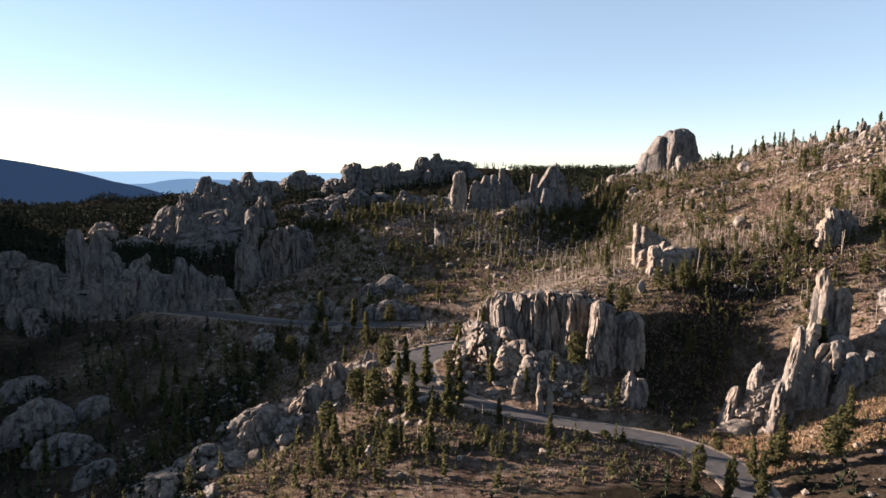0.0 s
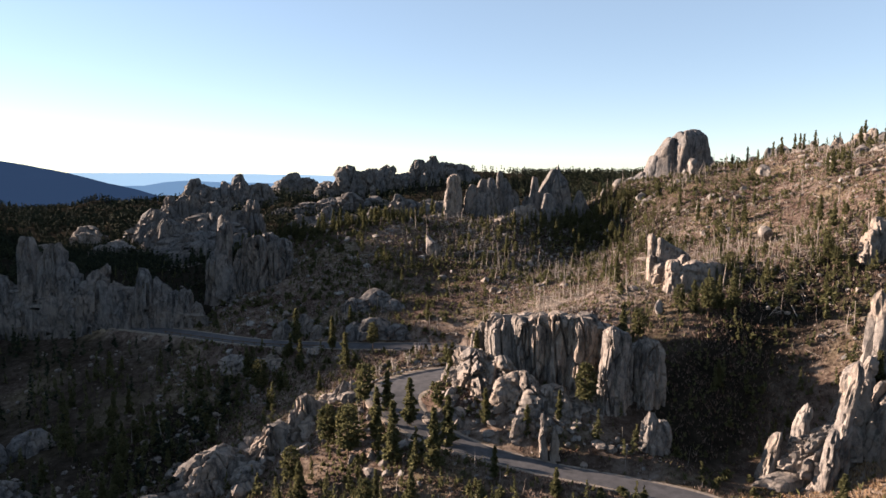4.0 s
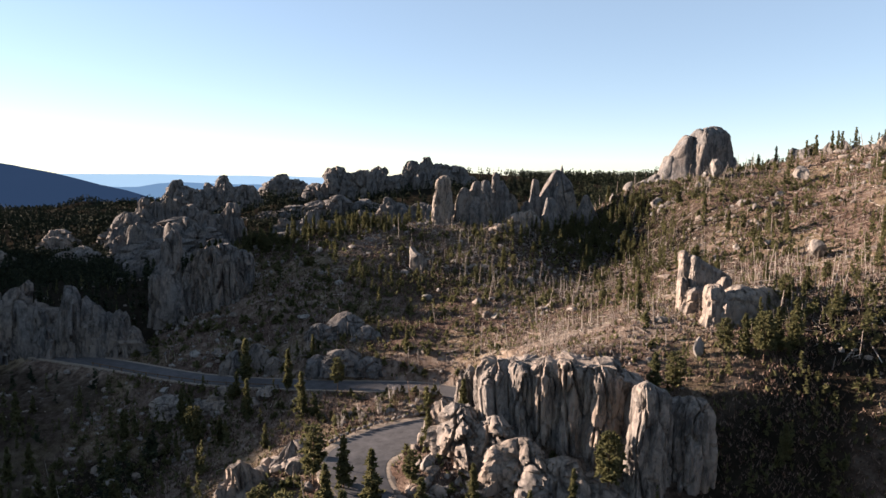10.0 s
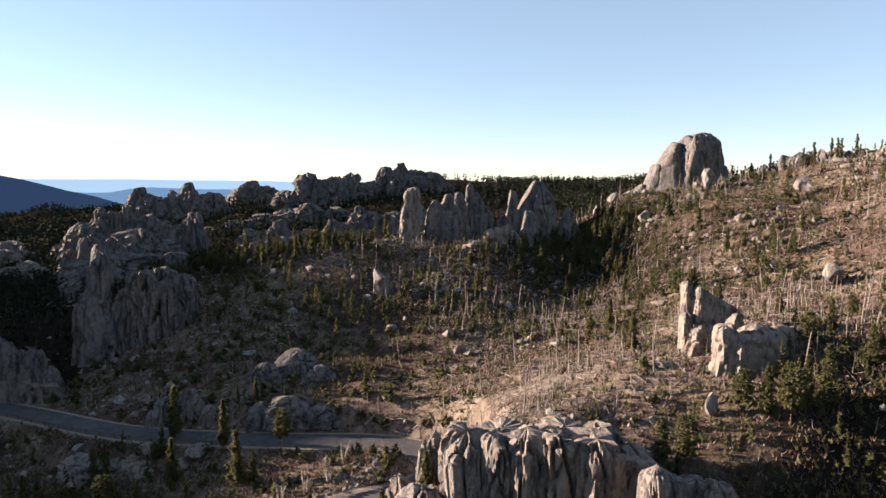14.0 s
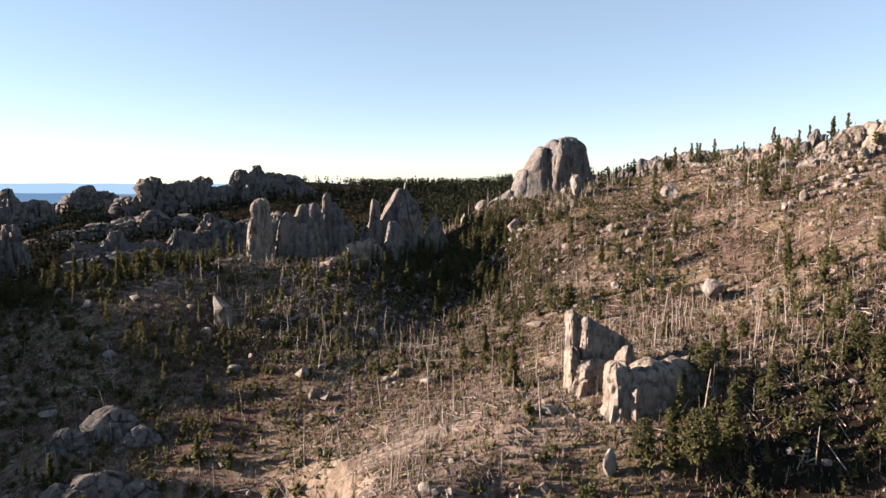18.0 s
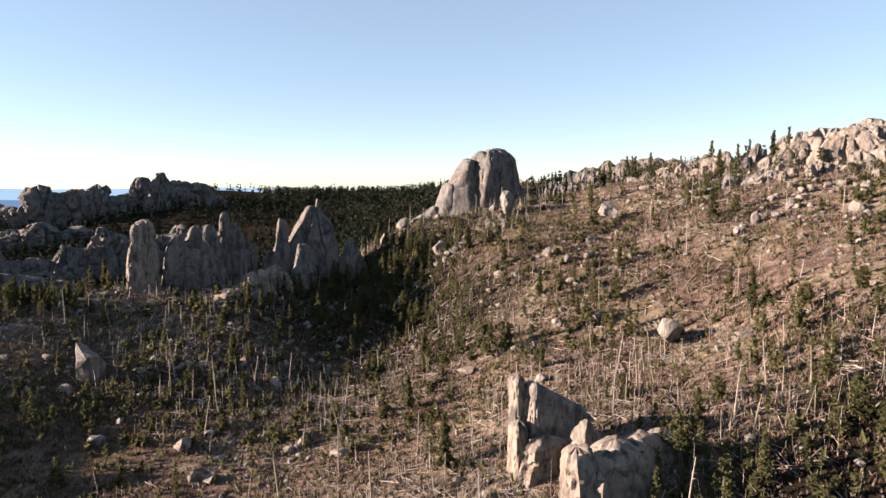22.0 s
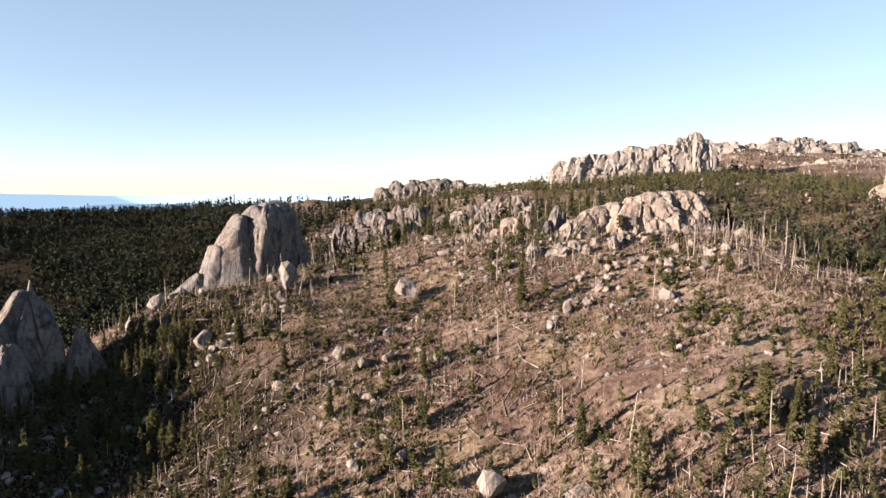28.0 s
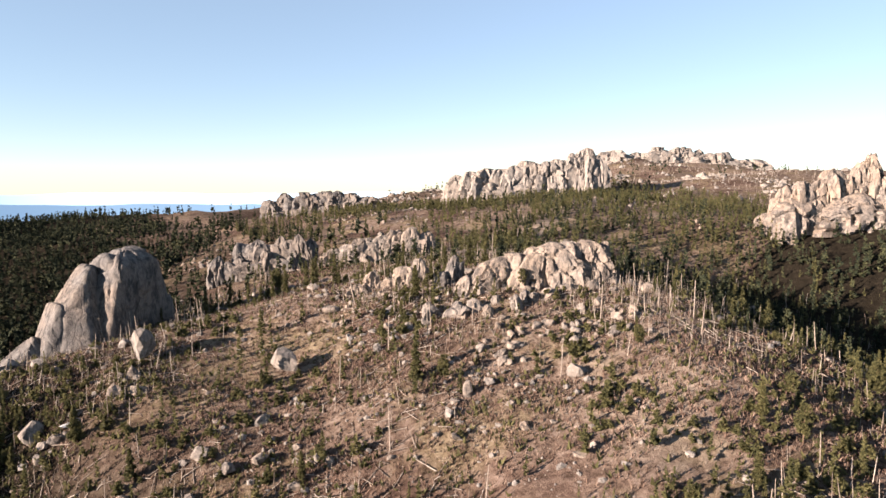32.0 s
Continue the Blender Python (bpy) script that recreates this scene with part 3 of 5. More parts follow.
def far_wood(x, y):
    """How thickly pines stand beyond the near slope."""
    clump = np.clip(0.8 + 0.8 * fractal(x / 60, y / 60, 0, 91, 3), 0.15, 1)
    inside = (x > np.where(y < 155, -38, -58)) & (x < 160 - 0.12 * (y - 90)) & (y > 90) & (y < 268)
    crest = (x > 118) & (y > 150) & (y < 300) & ~((x > 152) & (y < 207)) | (x > 190 + 0.2 * (y - 300)) & (y >= 300) & (y < 700)
    bare = 1 - 0.4 * ((x > -240) & (x < 45) & (y > 535) & (y < 640)) - 0.4 * ((x > -200) & (x < -105) & (y > 440) & (y < 475))
    bare = bare * np.where((x > 118 + 0.25 * (y - 290)) & (x < 330) & (y > 285) & (y < 560), 0.4, 1.0)
    return bare * clump * np.where(inside, 0.0, np.where(crest, np.where((x > 150) & (x < 330) & (y < 265), np.where(y < 208, 0.85, 0.5), np.where((x < 320) & (y < 320), 0.5, 0.3)), 1.0)) * off_road(x, y, 3.0)


# ---- ground ----
def ground_sheet():
    n = 410
    u = np.linspace(-1, 1, n)
    w = 55 * np.sinh(4.9 * u)
    gx, gy = np.meshgrid(45 + w, 175 + w)
    z = ground(gx.ravel(), gy.ravel())
    verts = np.stack([gx.ravel(), gy.ravel(), z], -1)
    k = np.arange(n * n).reshape(n, n)
    faces = np.stack([k[:-1, :-1], k[:-1, 1:], k[1:, 1:], k[1:, :-1]], -1).reshape(-1, 4).tolist()
    me = mesh_of("ground", verts, faces, EARTH)
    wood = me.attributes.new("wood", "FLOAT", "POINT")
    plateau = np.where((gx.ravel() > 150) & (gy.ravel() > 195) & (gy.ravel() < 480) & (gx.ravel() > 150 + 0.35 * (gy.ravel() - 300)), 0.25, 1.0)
    # forest cover, plus the hollows' shade painted as darker ground
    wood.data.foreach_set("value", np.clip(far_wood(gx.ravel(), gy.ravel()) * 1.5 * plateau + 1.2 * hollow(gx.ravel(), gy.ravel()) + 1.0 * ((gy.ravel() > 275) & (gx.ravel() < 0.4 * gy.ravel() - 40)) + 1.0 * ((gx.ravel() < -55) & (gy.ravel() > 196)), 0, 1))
    fx, fy = gx.ravel(), gy.ravel()
    pale = sum(np.exp(-(((fx - a) / c) ** 2 + ((fy - b) / d) ** 2)) for a, b, c, d in ((119, 164, 13, 9), (22, 156, 15, 11), (136, 176, 10, 7), (40, 152, 8, 6), (262, 275, 26, 10), (305, 300, 24, 12), (225, 262, 18, 7), (330, 285, 34, 12), (285, 240, 18, 8), (60, 98, 14, 7), (75, 104, 10, 6)))
    meadow = me.attributes.new("meadow", "FLOAT", "POINT")
    meadow.data.foreach_set("value", np.clip(pale * (0.75 + 0.6 * fractal(fx / 6, fy / 6, 0, 55, 3)), 0, 1))
    return tagged(part("ground", me), "dry brown grassy mountain slope with gravel and pine litter", "ground", kind="structure")


ground_sheet()


def ribbon(name, line, left, right, lift, material, label):
    """A strip along a line, with a small thickness; left and right are offsets in half widths and metres."""
    way = np.gradient(line[:, :2], axis=0)
    way /= np.linalg.norm(way, axis=1)[:, None]
    side = np.stack([-way[:, 1], way[:, 0]], -1)
    verts, faces = [], []
    for (x, y, z, w), s in zip(line, side):
        for off, drop in ((left * w, 0.35), (left * w, 0), ((left + right) / 2 * w, -0.05), (right * w, 0), (right * w, 0.35)):
            verts.append((x + s[0] * off, y + s[1] * off, z + lift - drop))
    for i in range(len(line) - 1):
        for j in range(4):
            faces.append((i * 5 + j, i * 5 + j + 1, i * 5 + j + 6, i * 5 + j + 5))
    return tagged(part(name, mesh_of(name, verts, faces, material, False)), label, "road", kind="structure")


ribbon("road", ROAD_LINE, 1.0, -1.0, 0.06, ASPHALT, "narrow worn grey asphalt mountain road")
ribbon("road_shoulder", ROAD_LINE, 1.3, 1.0, 0.03, GRIT, "gritty pale road shoulder")
ribbon("road_shoulder", ROAD_LINE, -1.0, -1.3, 0.03, GRIT, "gritty pale road shoulder")

# ---- large rock formations ----
cloven("granite_dome", "big rounded granite dome with leaning slabs on the hill crest", [
    ((91.5, 262, 66), [(0.3, -0.93, -0.02, 3.8), (-0.9, -0.4, 0.2, 7.6), (-0.95, 0.05, 0.3, 9.0), (-0.35, 0, 0.94, 11.0), (0.7, 0, 0.7, 9.9), (0.96, 0, 0.27, 7.0), (0, 0.1, 1, 12.6), (0, 1, 0.15, 5.5), (0.15, -0.6, 0.75, 9.4), (0, 0, -1, 14)], 1.4, [((0.75, 0, -0.66), -9.4, 0.5, 0.9), ((0.86, 0.1, 0.5), 6.6, 0.25, 0.35)], 0.8),
    ((81.8, 262.6, 65), [(-0.83, -0.1, 0.55, 3.8), (-0.98, 0, 0.15, 3.6), (-0.5, -0.82, 0.25, 3.8), (0.5, -0.85, 0.2, 4.2), (1, 0, 0, 4), (0, 1, 0.1, 4), (0.3, 0, 0.95, 9.5), (0, 0, -1, 12)], 2.0, [((0.9, 0.3, -0.3), 0.2, 0.2, 0.35)], 0.6),
    ((77.8, 263, 61), [(-0.94, -0.1, 0.35, 2.4), (-0.4, -0.9, 0.2, 3.2), (0.6, -0.8, 0.1, 3.2), (1, 0, 0, 2.4), (0, 1, 0, 3), (0.2, 0, 0.98, 6.5), (0, 0, -1, 8)], 1.8, [], 0.4),
    ((83.6, 258.6, 60), [(-0.7, -0.6, 0.5, 1.7), (0.6, -0.5, 0.6, 1.8), (0.1, -0.95, 0.3, 1.5), (0, 0.9, 0.3, 2), (0, 0, 1, 4.2), (0, 0, -1, 4)], 1.6, [], 0.3),
    ((80.6, 259.4, 59.5), [(-0.8, -0.5, 0.4, 1.4), (0.7, -0.4, 0.5, 1.5), (0, -0.95, 0.35, 1.3), (0, 0.9, 0.3, 2), (0, 0, 1, 3.6), (0, 0, -1, 4)], 1.6, [], 0.3),
    ((74.2, 263.5, 58.6), [(-0.7, -0.3, 0.65, 2.2), (0.7, -0.3, 0.6, 2.4), (0, -0.9, 0.45, 2.0), (0, 0.9, 0.3, 2), (0, 0, 1, 3.4), (0, 0, -1, 4)], 1.0, [], 0.4)], DARK_GRANITE, 1)
outcrop("granite_pillar", "lone upright granite pillar lit on one side", [(6.0, 242, 60.6, 2.7, 2.6, -0.01, 0, 0.3, 0.84), (4.4, 241.2, 56.8, 1.9, 2.2, 0.02, 0, 0.2, 0.7)], seed=2, rings=36, seg=44, rough=0.5)
outcrop("twin_rock", "split rounded granite outcrop with deep cracks", [(12.6, 243.0, 57.4, 2.9, 2.6, 0, 0, 0.25, 0.35), (15.2, 244.0, 58.9, 2.8, 2.6, 0, 0, 0.25, 0.35), (18.2, 243.2, 59.3, 2.3, 2.4, 0, 0, 0.2, 0.45), (15.4, 241.6, 54.5, 3.2, 1.8, 0, 0, 0.25, 0.5)], DARK_GRANITE, 3, rings=30, seg=44, rough=0.4)
outcrop("capped_needle", "slim granite needle standing on a dark rock wall", [(21.4, 246.6, 61.8, 1.2, 1.2, 0, 0, 0.15, 0.8), (22.4, 247.2, 59.2, 3.8, 2.4, 0, 0, 0.25, 0.5)], DARK_GRANITE, 4, rough=0.5)
ledges("dark_wall", "dark granite wall beside the slim needle", [(25.5, 248.5, 56.4, 2.8, 2.2), (31, 247, 53.6, 2.4, 2.0)], DARK_GRANITE, 104, turn=0, wide=1.3, fused=False)
cloven("dark_crags", "dark pointed granite crag with leaning slabs above a wooded gully", [
    ((43.5, 255, 55), [(-0.72, -0.3, 0.6, 5.6), (0.75, -0.2, 0.6, 4.0), (0.2, -0.95, 0.2, 2.6), (0, 1, 0.2, 2.6), (0, 0, 1, 8.2), (-0.95, 0, 0.1, 3.4), (0.96, 0, 0.1, 2.9), (0, 0, -1, 11)], 2.0, [((0.97, 0, 0.1), -0.8, 0.3, 0.9), ((0.9, 0, -0.4), 1.6, 0.25, 0.6)], 1.1),
    ((42.4, 255.2, 60), [(-0.97, 0, 0.2, 0.9), (0.97, 0, 0.2, 0.9), (0.2, -0.97, 0.1, 0.9), (0, 1, 0.1, 0.9), (0.2, 0, 1, 4.1), (0, 0, -1, 4)], 3.0, [], 0.3),
    ((39.3, 254.5, 57), [(-0.88, -0.2, 0.47, 1.8), (0.95, 0, -0.2, 1.6), (0.1, -0.98, 0.1, 1.6), (0, 1, 0.1, 1.6), (0.2, 0, 1, 5.6), (0, 0, -1, 11)], 2.5, [], 0.4),
    ((34.0, 253, 54), [(-0.98, 0, 0.15, 1.7), (0.98, 0, 0.12, 1.7), (0.1, -0.98, 0.1, 1.6), (0, 1, 0.1, 1.6), (0.3, 0, 0.95, 5.4), (0, 0, -1, 10)], 2.5, [((0.2, 0, 0.98), 1.2, 0.3, 0.4)], 0.5),
    ((38.5, 250.6, 49.5), [(-0.9, -0.2, 0.3, 2.8), (0.9, 0, 0.3, 2.6), (0.25, -0.9, 0.3, 2.2), (0, 1, 0.1, 2.5), (0.2, 0, 1, 4.4), (0, 0, -1, 6)], 1.4, [((0.9, 0, 0.2), 0.3, 0.25, 0.5)], 0.7),
    ((49.6, 251.4, 51.6), [(-0.9, -0.2, 0.3, 1.6), (0.9, 0, 0.4, 1.8), (0.2, -0.9, 0.3, 1.4), (0, 1, 0.2, 1.5), (0, 0, 1, 3.4), (0, 0, -1, 6)], 1.5, [], 0.5)], DARK_GRANITE, 5)
outcrop("cleft_tower", "tall split granite tower above the road", [
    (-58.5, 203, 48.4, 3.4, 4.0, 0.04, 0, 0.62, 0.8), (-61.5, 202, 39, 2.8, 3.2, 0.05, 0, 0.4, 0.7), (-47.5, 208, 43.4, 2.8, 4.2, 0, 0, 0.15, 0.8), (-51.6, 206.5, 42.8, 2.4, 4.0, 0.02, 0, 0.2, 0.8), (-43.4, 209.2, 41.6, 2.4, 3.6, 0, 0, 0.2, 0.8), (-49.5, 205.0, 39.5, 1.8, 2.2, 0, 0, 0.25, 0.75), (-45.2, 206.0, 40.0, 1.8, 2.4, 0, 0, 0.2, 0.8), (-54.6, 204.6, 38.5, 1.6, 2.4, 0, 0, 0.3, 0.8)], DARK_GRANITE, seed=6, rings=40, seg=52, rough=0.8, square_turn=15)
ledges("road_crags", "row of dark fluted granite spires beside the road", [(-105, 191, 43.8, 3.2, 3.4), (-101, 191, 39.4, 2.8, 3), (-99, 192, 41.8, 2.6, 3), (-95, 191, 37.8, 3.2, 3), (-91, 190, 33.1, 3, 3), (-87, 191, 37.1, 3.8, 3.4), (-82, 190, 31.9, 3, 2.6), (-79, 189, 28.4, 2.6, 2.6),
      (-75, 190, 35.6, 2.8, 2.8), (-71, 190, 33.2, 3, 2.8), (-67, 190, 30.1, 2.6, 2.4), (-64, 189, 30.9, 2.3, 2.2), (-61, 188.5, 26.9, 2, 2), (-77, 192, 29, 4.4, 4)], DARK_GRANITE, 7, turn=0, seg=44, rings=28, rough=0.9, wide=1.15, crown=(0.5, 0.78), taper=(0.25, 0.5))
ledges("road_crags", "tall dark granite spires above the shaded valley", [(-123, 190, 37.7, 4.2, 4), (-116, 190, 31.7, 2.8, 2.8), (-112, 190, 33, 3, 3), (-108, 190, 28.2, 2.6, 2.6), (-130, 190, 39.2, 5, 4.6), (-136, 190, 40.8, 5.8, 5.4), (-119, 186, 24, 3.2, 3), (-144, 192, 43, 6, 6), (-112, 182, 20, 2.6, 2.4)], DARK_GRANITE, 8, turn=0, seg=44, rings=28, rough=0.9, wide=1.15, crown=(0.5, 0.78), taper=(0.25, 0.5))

# the fluted cliff beside the hairpin
outcrop("fluted_cliff", "fluted grey granite cliff with deep vertical cracks above the road", [
    (12.6, 131.5, 36.2, 2.5, 2.8, 0, 0.0, 0.10, 0.86), (15.3, 130.0, 36.6, 1.9, 2.6, 0, 0, 0.08, 0.9), (18.0, 129.2, 37.4, 2.4, 2.8, 0, 0, 0.10, 0.88), (21.3, 128.0, 37.9, 2.7, 3.0, 0, 0, 0.08, 0.9),
    (24.6, 127.0, 37.6, 2.5, 3.0, 0, 0, 0.1, 0.88), (16.5, 133.5, 36.0, 4.0, 3.5, 0, 0, 0.1, 0.9), (23.0, 132.5, 36.6, 4.6, 4.2, 0, 0, 0.1, 0.9), (28.6, 120.6, 36.8, 1.7, 2.0, 0, 0, 0.18, 0.88),
    (30.8, 121.9, 34.2, 1.1, 1.8, 0, 0, 0.2, 0.8), (28.5, 128.5, 35.5, 3.0, 3.4, 0, 0, 0.1, 0.88), (34.6, 122.6, 34.6, 2.3, 3.0, 0.02, 0, 0.2, 0.8)], seed=9, rings=52, seg=80, foot=22, rough=0.62, square_turn=22)
massif("cliff_spur", "broken sunlit granite spur beside the hairpin bend", [(8.0, 131.0, 30.8, 4.8, 3.2, -60, 0.3, 0.5), (5.2, 135.0, 29.6, 2.8, 2.4, -50, 0.4, 0.5), (11.5, 127.5, 30.0, 4.6, 3.4, -48, 0.3, 0.5), (15.2, 124.6, 28.6, 4.4, 3.2, -35, 0.3, 0.5), (19.2, 122.4, 27.2, 4.2, 2.8, -20, 0.3, 0.5), (23.4, 121.0, 25.6, 4.0, 2.6, -15, 0.3, 0.5), (9, 137.5, 33.5, 1.3, 1.3, 0, 0.7, 0.3)], GRANITE, 10, 80, 34, sink=2, rough=1.15)
outcrop("standing_fin", "small leaning granite fin below the cliff", [(32.6, 112.5, 26.2, 1.3, 1.0, 0.0, 0, 0.35, 0.6), (34.2, 113.5, 24.4, 1.6, 1.4, 0.05, 0, 0.3, 0.6)], seed=11)
outcrop("standing_fin", "pair of small pale granite fins beside the road", [(17.0, 113.2, 25.6, 0.6, 0.9, 0.0, 0, 0.4, 0.6), (18.6, 112.8, 23.6, 0.7, 0.8, 0.0, 0, 0.6, 0.6), (14.5, 117.5, 24.0, 2.0, 1.6, 0, 0, 0.3, 0.6)], seed=12)
massif("granite_wall", "solid granite behind the fluted cliff", [(19.5, 134.0, 34.6, 9.0, 3.4, -22, 0.6, 0.1), (33, 127.0, 33.5, 5.0, 3.2, -10, 0.7, 0.1)], GRANITE, 67, 90, 30, foot=22)
massif("granite_rib", "rib of jointed grey granite running up to the hairpin", [(-41, 114, 12.3, 7, 4.2, 40, 0.3, 0.4), (-34, 120, 16.6, 7, 4.0, 42, 0.3, 0.4), (-27, 126, 19.4, 6.5, 3.8, 42, 0.3, 0.4), (-21, 131.5, 21.2, 5.5, 3.4, 42, 0.3, 0.4), (-15.5, 136, 23.2, 4.0, 3.0, 40, 0.3, 0.4), (-47, 107, 10, 7, 4.5, 45, 0.3, 0.4), (-37, 112, 11, 6, 4, 45, 0.3, 0.4), (-29, 119, 15, 5, 3.5, 45, 0.3, 0.4)], GRANITE, 70, 72, 26, sink=3, rough=1.0)
# dark granite on the next three: their shade is put into the colour
massif("granite_slabs", "rounded granite slabs above the upper road", [(-13, 170.5, 27.4, 4.6, 3.0, 5, 0.25, 0.4), (-7.5, 170, 26.2, 3.4, 2.6, 0, 0.25, 0.4), (-18, 171, 26.0, 2.6, 2.2, 10, 0.3, 0.4), (-2, 171, 26.2, 3.0, 2.2, 0, 0.3, 0.4)], DARK_GRANITE, 71, 64, 24, sink=2)
massif("granite_slabs", "grey jointed granite slabs on the lower slope", [(-14, 183, 32.0, 4.6, 3.4, 10, 0.25, 0.4), (-19, 181, 30.2, 3.2, 2.6, 10, 0.25, 0.4), (-10, 180, 30.0, 3.0, 2.2, 0, 0.25, 0.4)], DARK_GRANITE, 72, 64, 24, sink=2)
massif("granite_slabs", "rounded granite knobs beside the upper road", [(-31, 175, 27.0, 3.4, 2.2, 0, 0.3, 0.4), (-35.5, 174.5, 25.4, 2.4, 1.8, 0, 0.3, 0.4), (-27, 173, 24.6, 2.2, 1.6, 0, 0.3, 0.4)], DARK_GRANITE, 73, 56, 22, sink=2)
massif("granite_slabs", "tilted granite slabs on the knoll below the pillar", [(27, 235, 50.5, 5.5, 3.2, 30, 0.25, 0.5), (22, 232, 47.5, 4.5, 3.0, 20, 0.25, 0.5), (31, 238, 51, 4, 3, 30, 0.3, 0.5)], GRANITE, 74, 64, 24, sink=2)
massif("granite_slabs", "shaded granite ledges below the upper road", [(-34, 163, 19.5, 6, 2.6, -18, 0.4, 0.3), (-22, 159, 19.5, 5, 2.4, -15, 0.4, 0.3), (-44, 166, 19, 5, 2.4, -20, 0.4, 0.3)], GRANITE, 75, 64, 24, sink=2)
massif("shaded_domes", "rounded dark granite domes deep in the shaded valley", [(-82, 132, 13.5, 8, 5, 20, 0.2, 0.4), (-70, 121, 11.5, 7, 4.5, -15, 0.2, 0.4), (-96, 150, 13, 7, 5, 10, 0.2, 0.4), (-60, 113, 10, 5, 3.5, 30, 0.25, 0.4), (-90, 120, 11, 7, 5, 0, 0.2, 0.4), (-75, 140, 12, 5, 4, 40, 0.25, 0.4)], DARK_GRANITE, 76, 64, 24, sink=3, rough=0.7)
massif("spire_foot", "sunlit granite at the foot of the needles", [(57, 106.5, 27.5, 9, 3, 15, 0.4, 0.5), (67, 112, 33, 8, 3.6, 35, 0.4, 0.5)], GRANITE, 68, 72, 26)
# spires on the sunny bank
outcrop("leaning_spires", "cluster of sharp sunlit granite needles on a grassy bank", [
    (65.0, 113.8, 43.8, 2.0, 2.2, 0.03, 0.0, 0.6, 0.75), (67.6, 113.6, 41.2, 1.8, 2.0, 0.05, 0, 0.55, 0.75), (62.0, 112.0, 35.5, 1.6, 1.8, 0.1, 0, 0.6, 0.7), (55.2, 105.0, 36.6, 1.3, 1.5, 0.12, 0, 0.6, 0.75),
    (57.5, 107, 33.0, 2.0, 2.0, 0.15, 0, 0.55, 0.7), (50.0, 107.5, 29.6, 1.2, 1.4, 0.2, 0, 0.55, 0.7), (46.8, 107.8, 25.6, 1.2, 1.3, 0.2, 0, 0.5, 0.7), (52.5, 103.5, 27.6, 1.2, 1.3, 0.15, 0, 0.5, 0.7), (60.2, 105, 30.5, 1.4, 1.5, 0.12, 0, 0.55, 0.7),
    (63, 103, 28.5, 1.2, 1.3, 0.12, 0, 0.6, 0.7), (66, 106, 31.5, 1.6, 1.6, 0.1, 0, 0.5, 0.7), (70, 107, 31.5, 1.8, 1.6, 0.05, 0, 0.4, 0.7), (62, 114, 33.0, 2.4, 2.2, 0.1, 0, 0.5, 0.7), (77, 112, 36, 2.4, 2.2, 0.05, 0, 0.5, 0.7), (80, 117, 40, 2.6, 2.6, 0.0, 0, 0.45, 0.7)], seed=13, rings=24, seg=26)
outcrop("hillside_crag", "grey granite crag on the wooded hillside", [(80.4, 138.4, 53.8, 1.8, 1.7, -0.02, 0, 0.35, 0.7), (82.6, 138.8, 53.2, 1.7, 1.7, 0, 0, 0.3, 0.7), (78.4, 137.6, 51.4, 1.4, 1.5, 0, 0, 0.3, 0.7), (84.6, 139.2, 51.6, 1.6, 1.6, 0, 0, 0.3, 0.7)], seed=14)
outcrop("sail_rock", "thin upright granite fin beside the slab rock", [(45.1, 156.0, 48.5, 0.6, 0.9, 0.01, 0, 0.12, 0.9), (44.9, 155.0, 44.0, 0.8, 1.2, 0.0, 0, 0.15, 0.85)], seed=15, rings=28, seg=34, rough=0.5)
outcrop("sail_rock", "tall granite slab sloping down from a sunlit edge", [(48.6, 155.6, 46.6, 3.4, 1.6, 0.02, 0, 0.12, 0.86), (46.4, 155.2, 47.8, 0.9, 1.2, 0.02, 0, 0.2, 0.85)], seed=115, rings=32, seg=48, rough=0.4, tilt=(-0.5, 0))
outcrop("sail_rock", "lower granite block under the sloping slab", [(46.8, 153.6, 42.8, 2.6, 1.4, 0.06, 0, 0.25, 0.75), (51.6, 154.0, 42.4, 2.8, 1.6, 0.0, 0, 0.2, 0.7)], seed=116, rings=26, seg=36, rough=0.5)
outcrop("rounded_tors", "low rounded granite tors in shade beside the slab rock", [
    (46.8, 147.2, 44.4, 1.8, 2.0, 0, 0, 0.2, 0.6), (49.0, 146.2, 43.2, 1.9, 1.8, 0, 0, 0.2, 0.6), (51.4, 147.6, 44.4, 2.6, 2.6, 0, 0, 0.3, 0.6), (54.6, 148.6, 43.8, 2.6, 2.6, 0, 0, 0.3, 0.6), (57.6, 149.6, 43.4, 2.2, 2.4, 0, 0, 0.35, 0.6), (50, 151, 44.8, 1.3, 1.3, 0, 0, 0.4, 0.6)], seed=16, rings=22, seg=34, rough=0.45)

# crest rocks
crags("crest_tor", "big grey granite tor with leaning slabs on the ridge crest", [(133, 202, 77.4, 1.7, 2.6), (136, 199, 78.6, 1.8, 2.8), (139.5, 196, 79.4, 2.0, 2.8), (146, 190.5, 79.2, 1.3, 1.6), (130, 205, 74.6, 2.0, 2), (127, 207, 73.2, 1.7, 1.8), (132.5, 199.5, 75.0, 1.5, 2.2)], GRANITE, 17, lean=(0.22, -0.08), rings=30, seg=36, rough=0.45)
crags("pointed_rock", "dark pointed granite fin on the ridge crest", [(129.5, 212, 76.4, 2.0, 1.8), (127, 212, 73.8, 2.3, 2), (130.5, 211, 75, 1.4, 1.4)], DARK_GRANITE, 18, lean=(0.12, -0.05), taper=(0.6, 0.8))
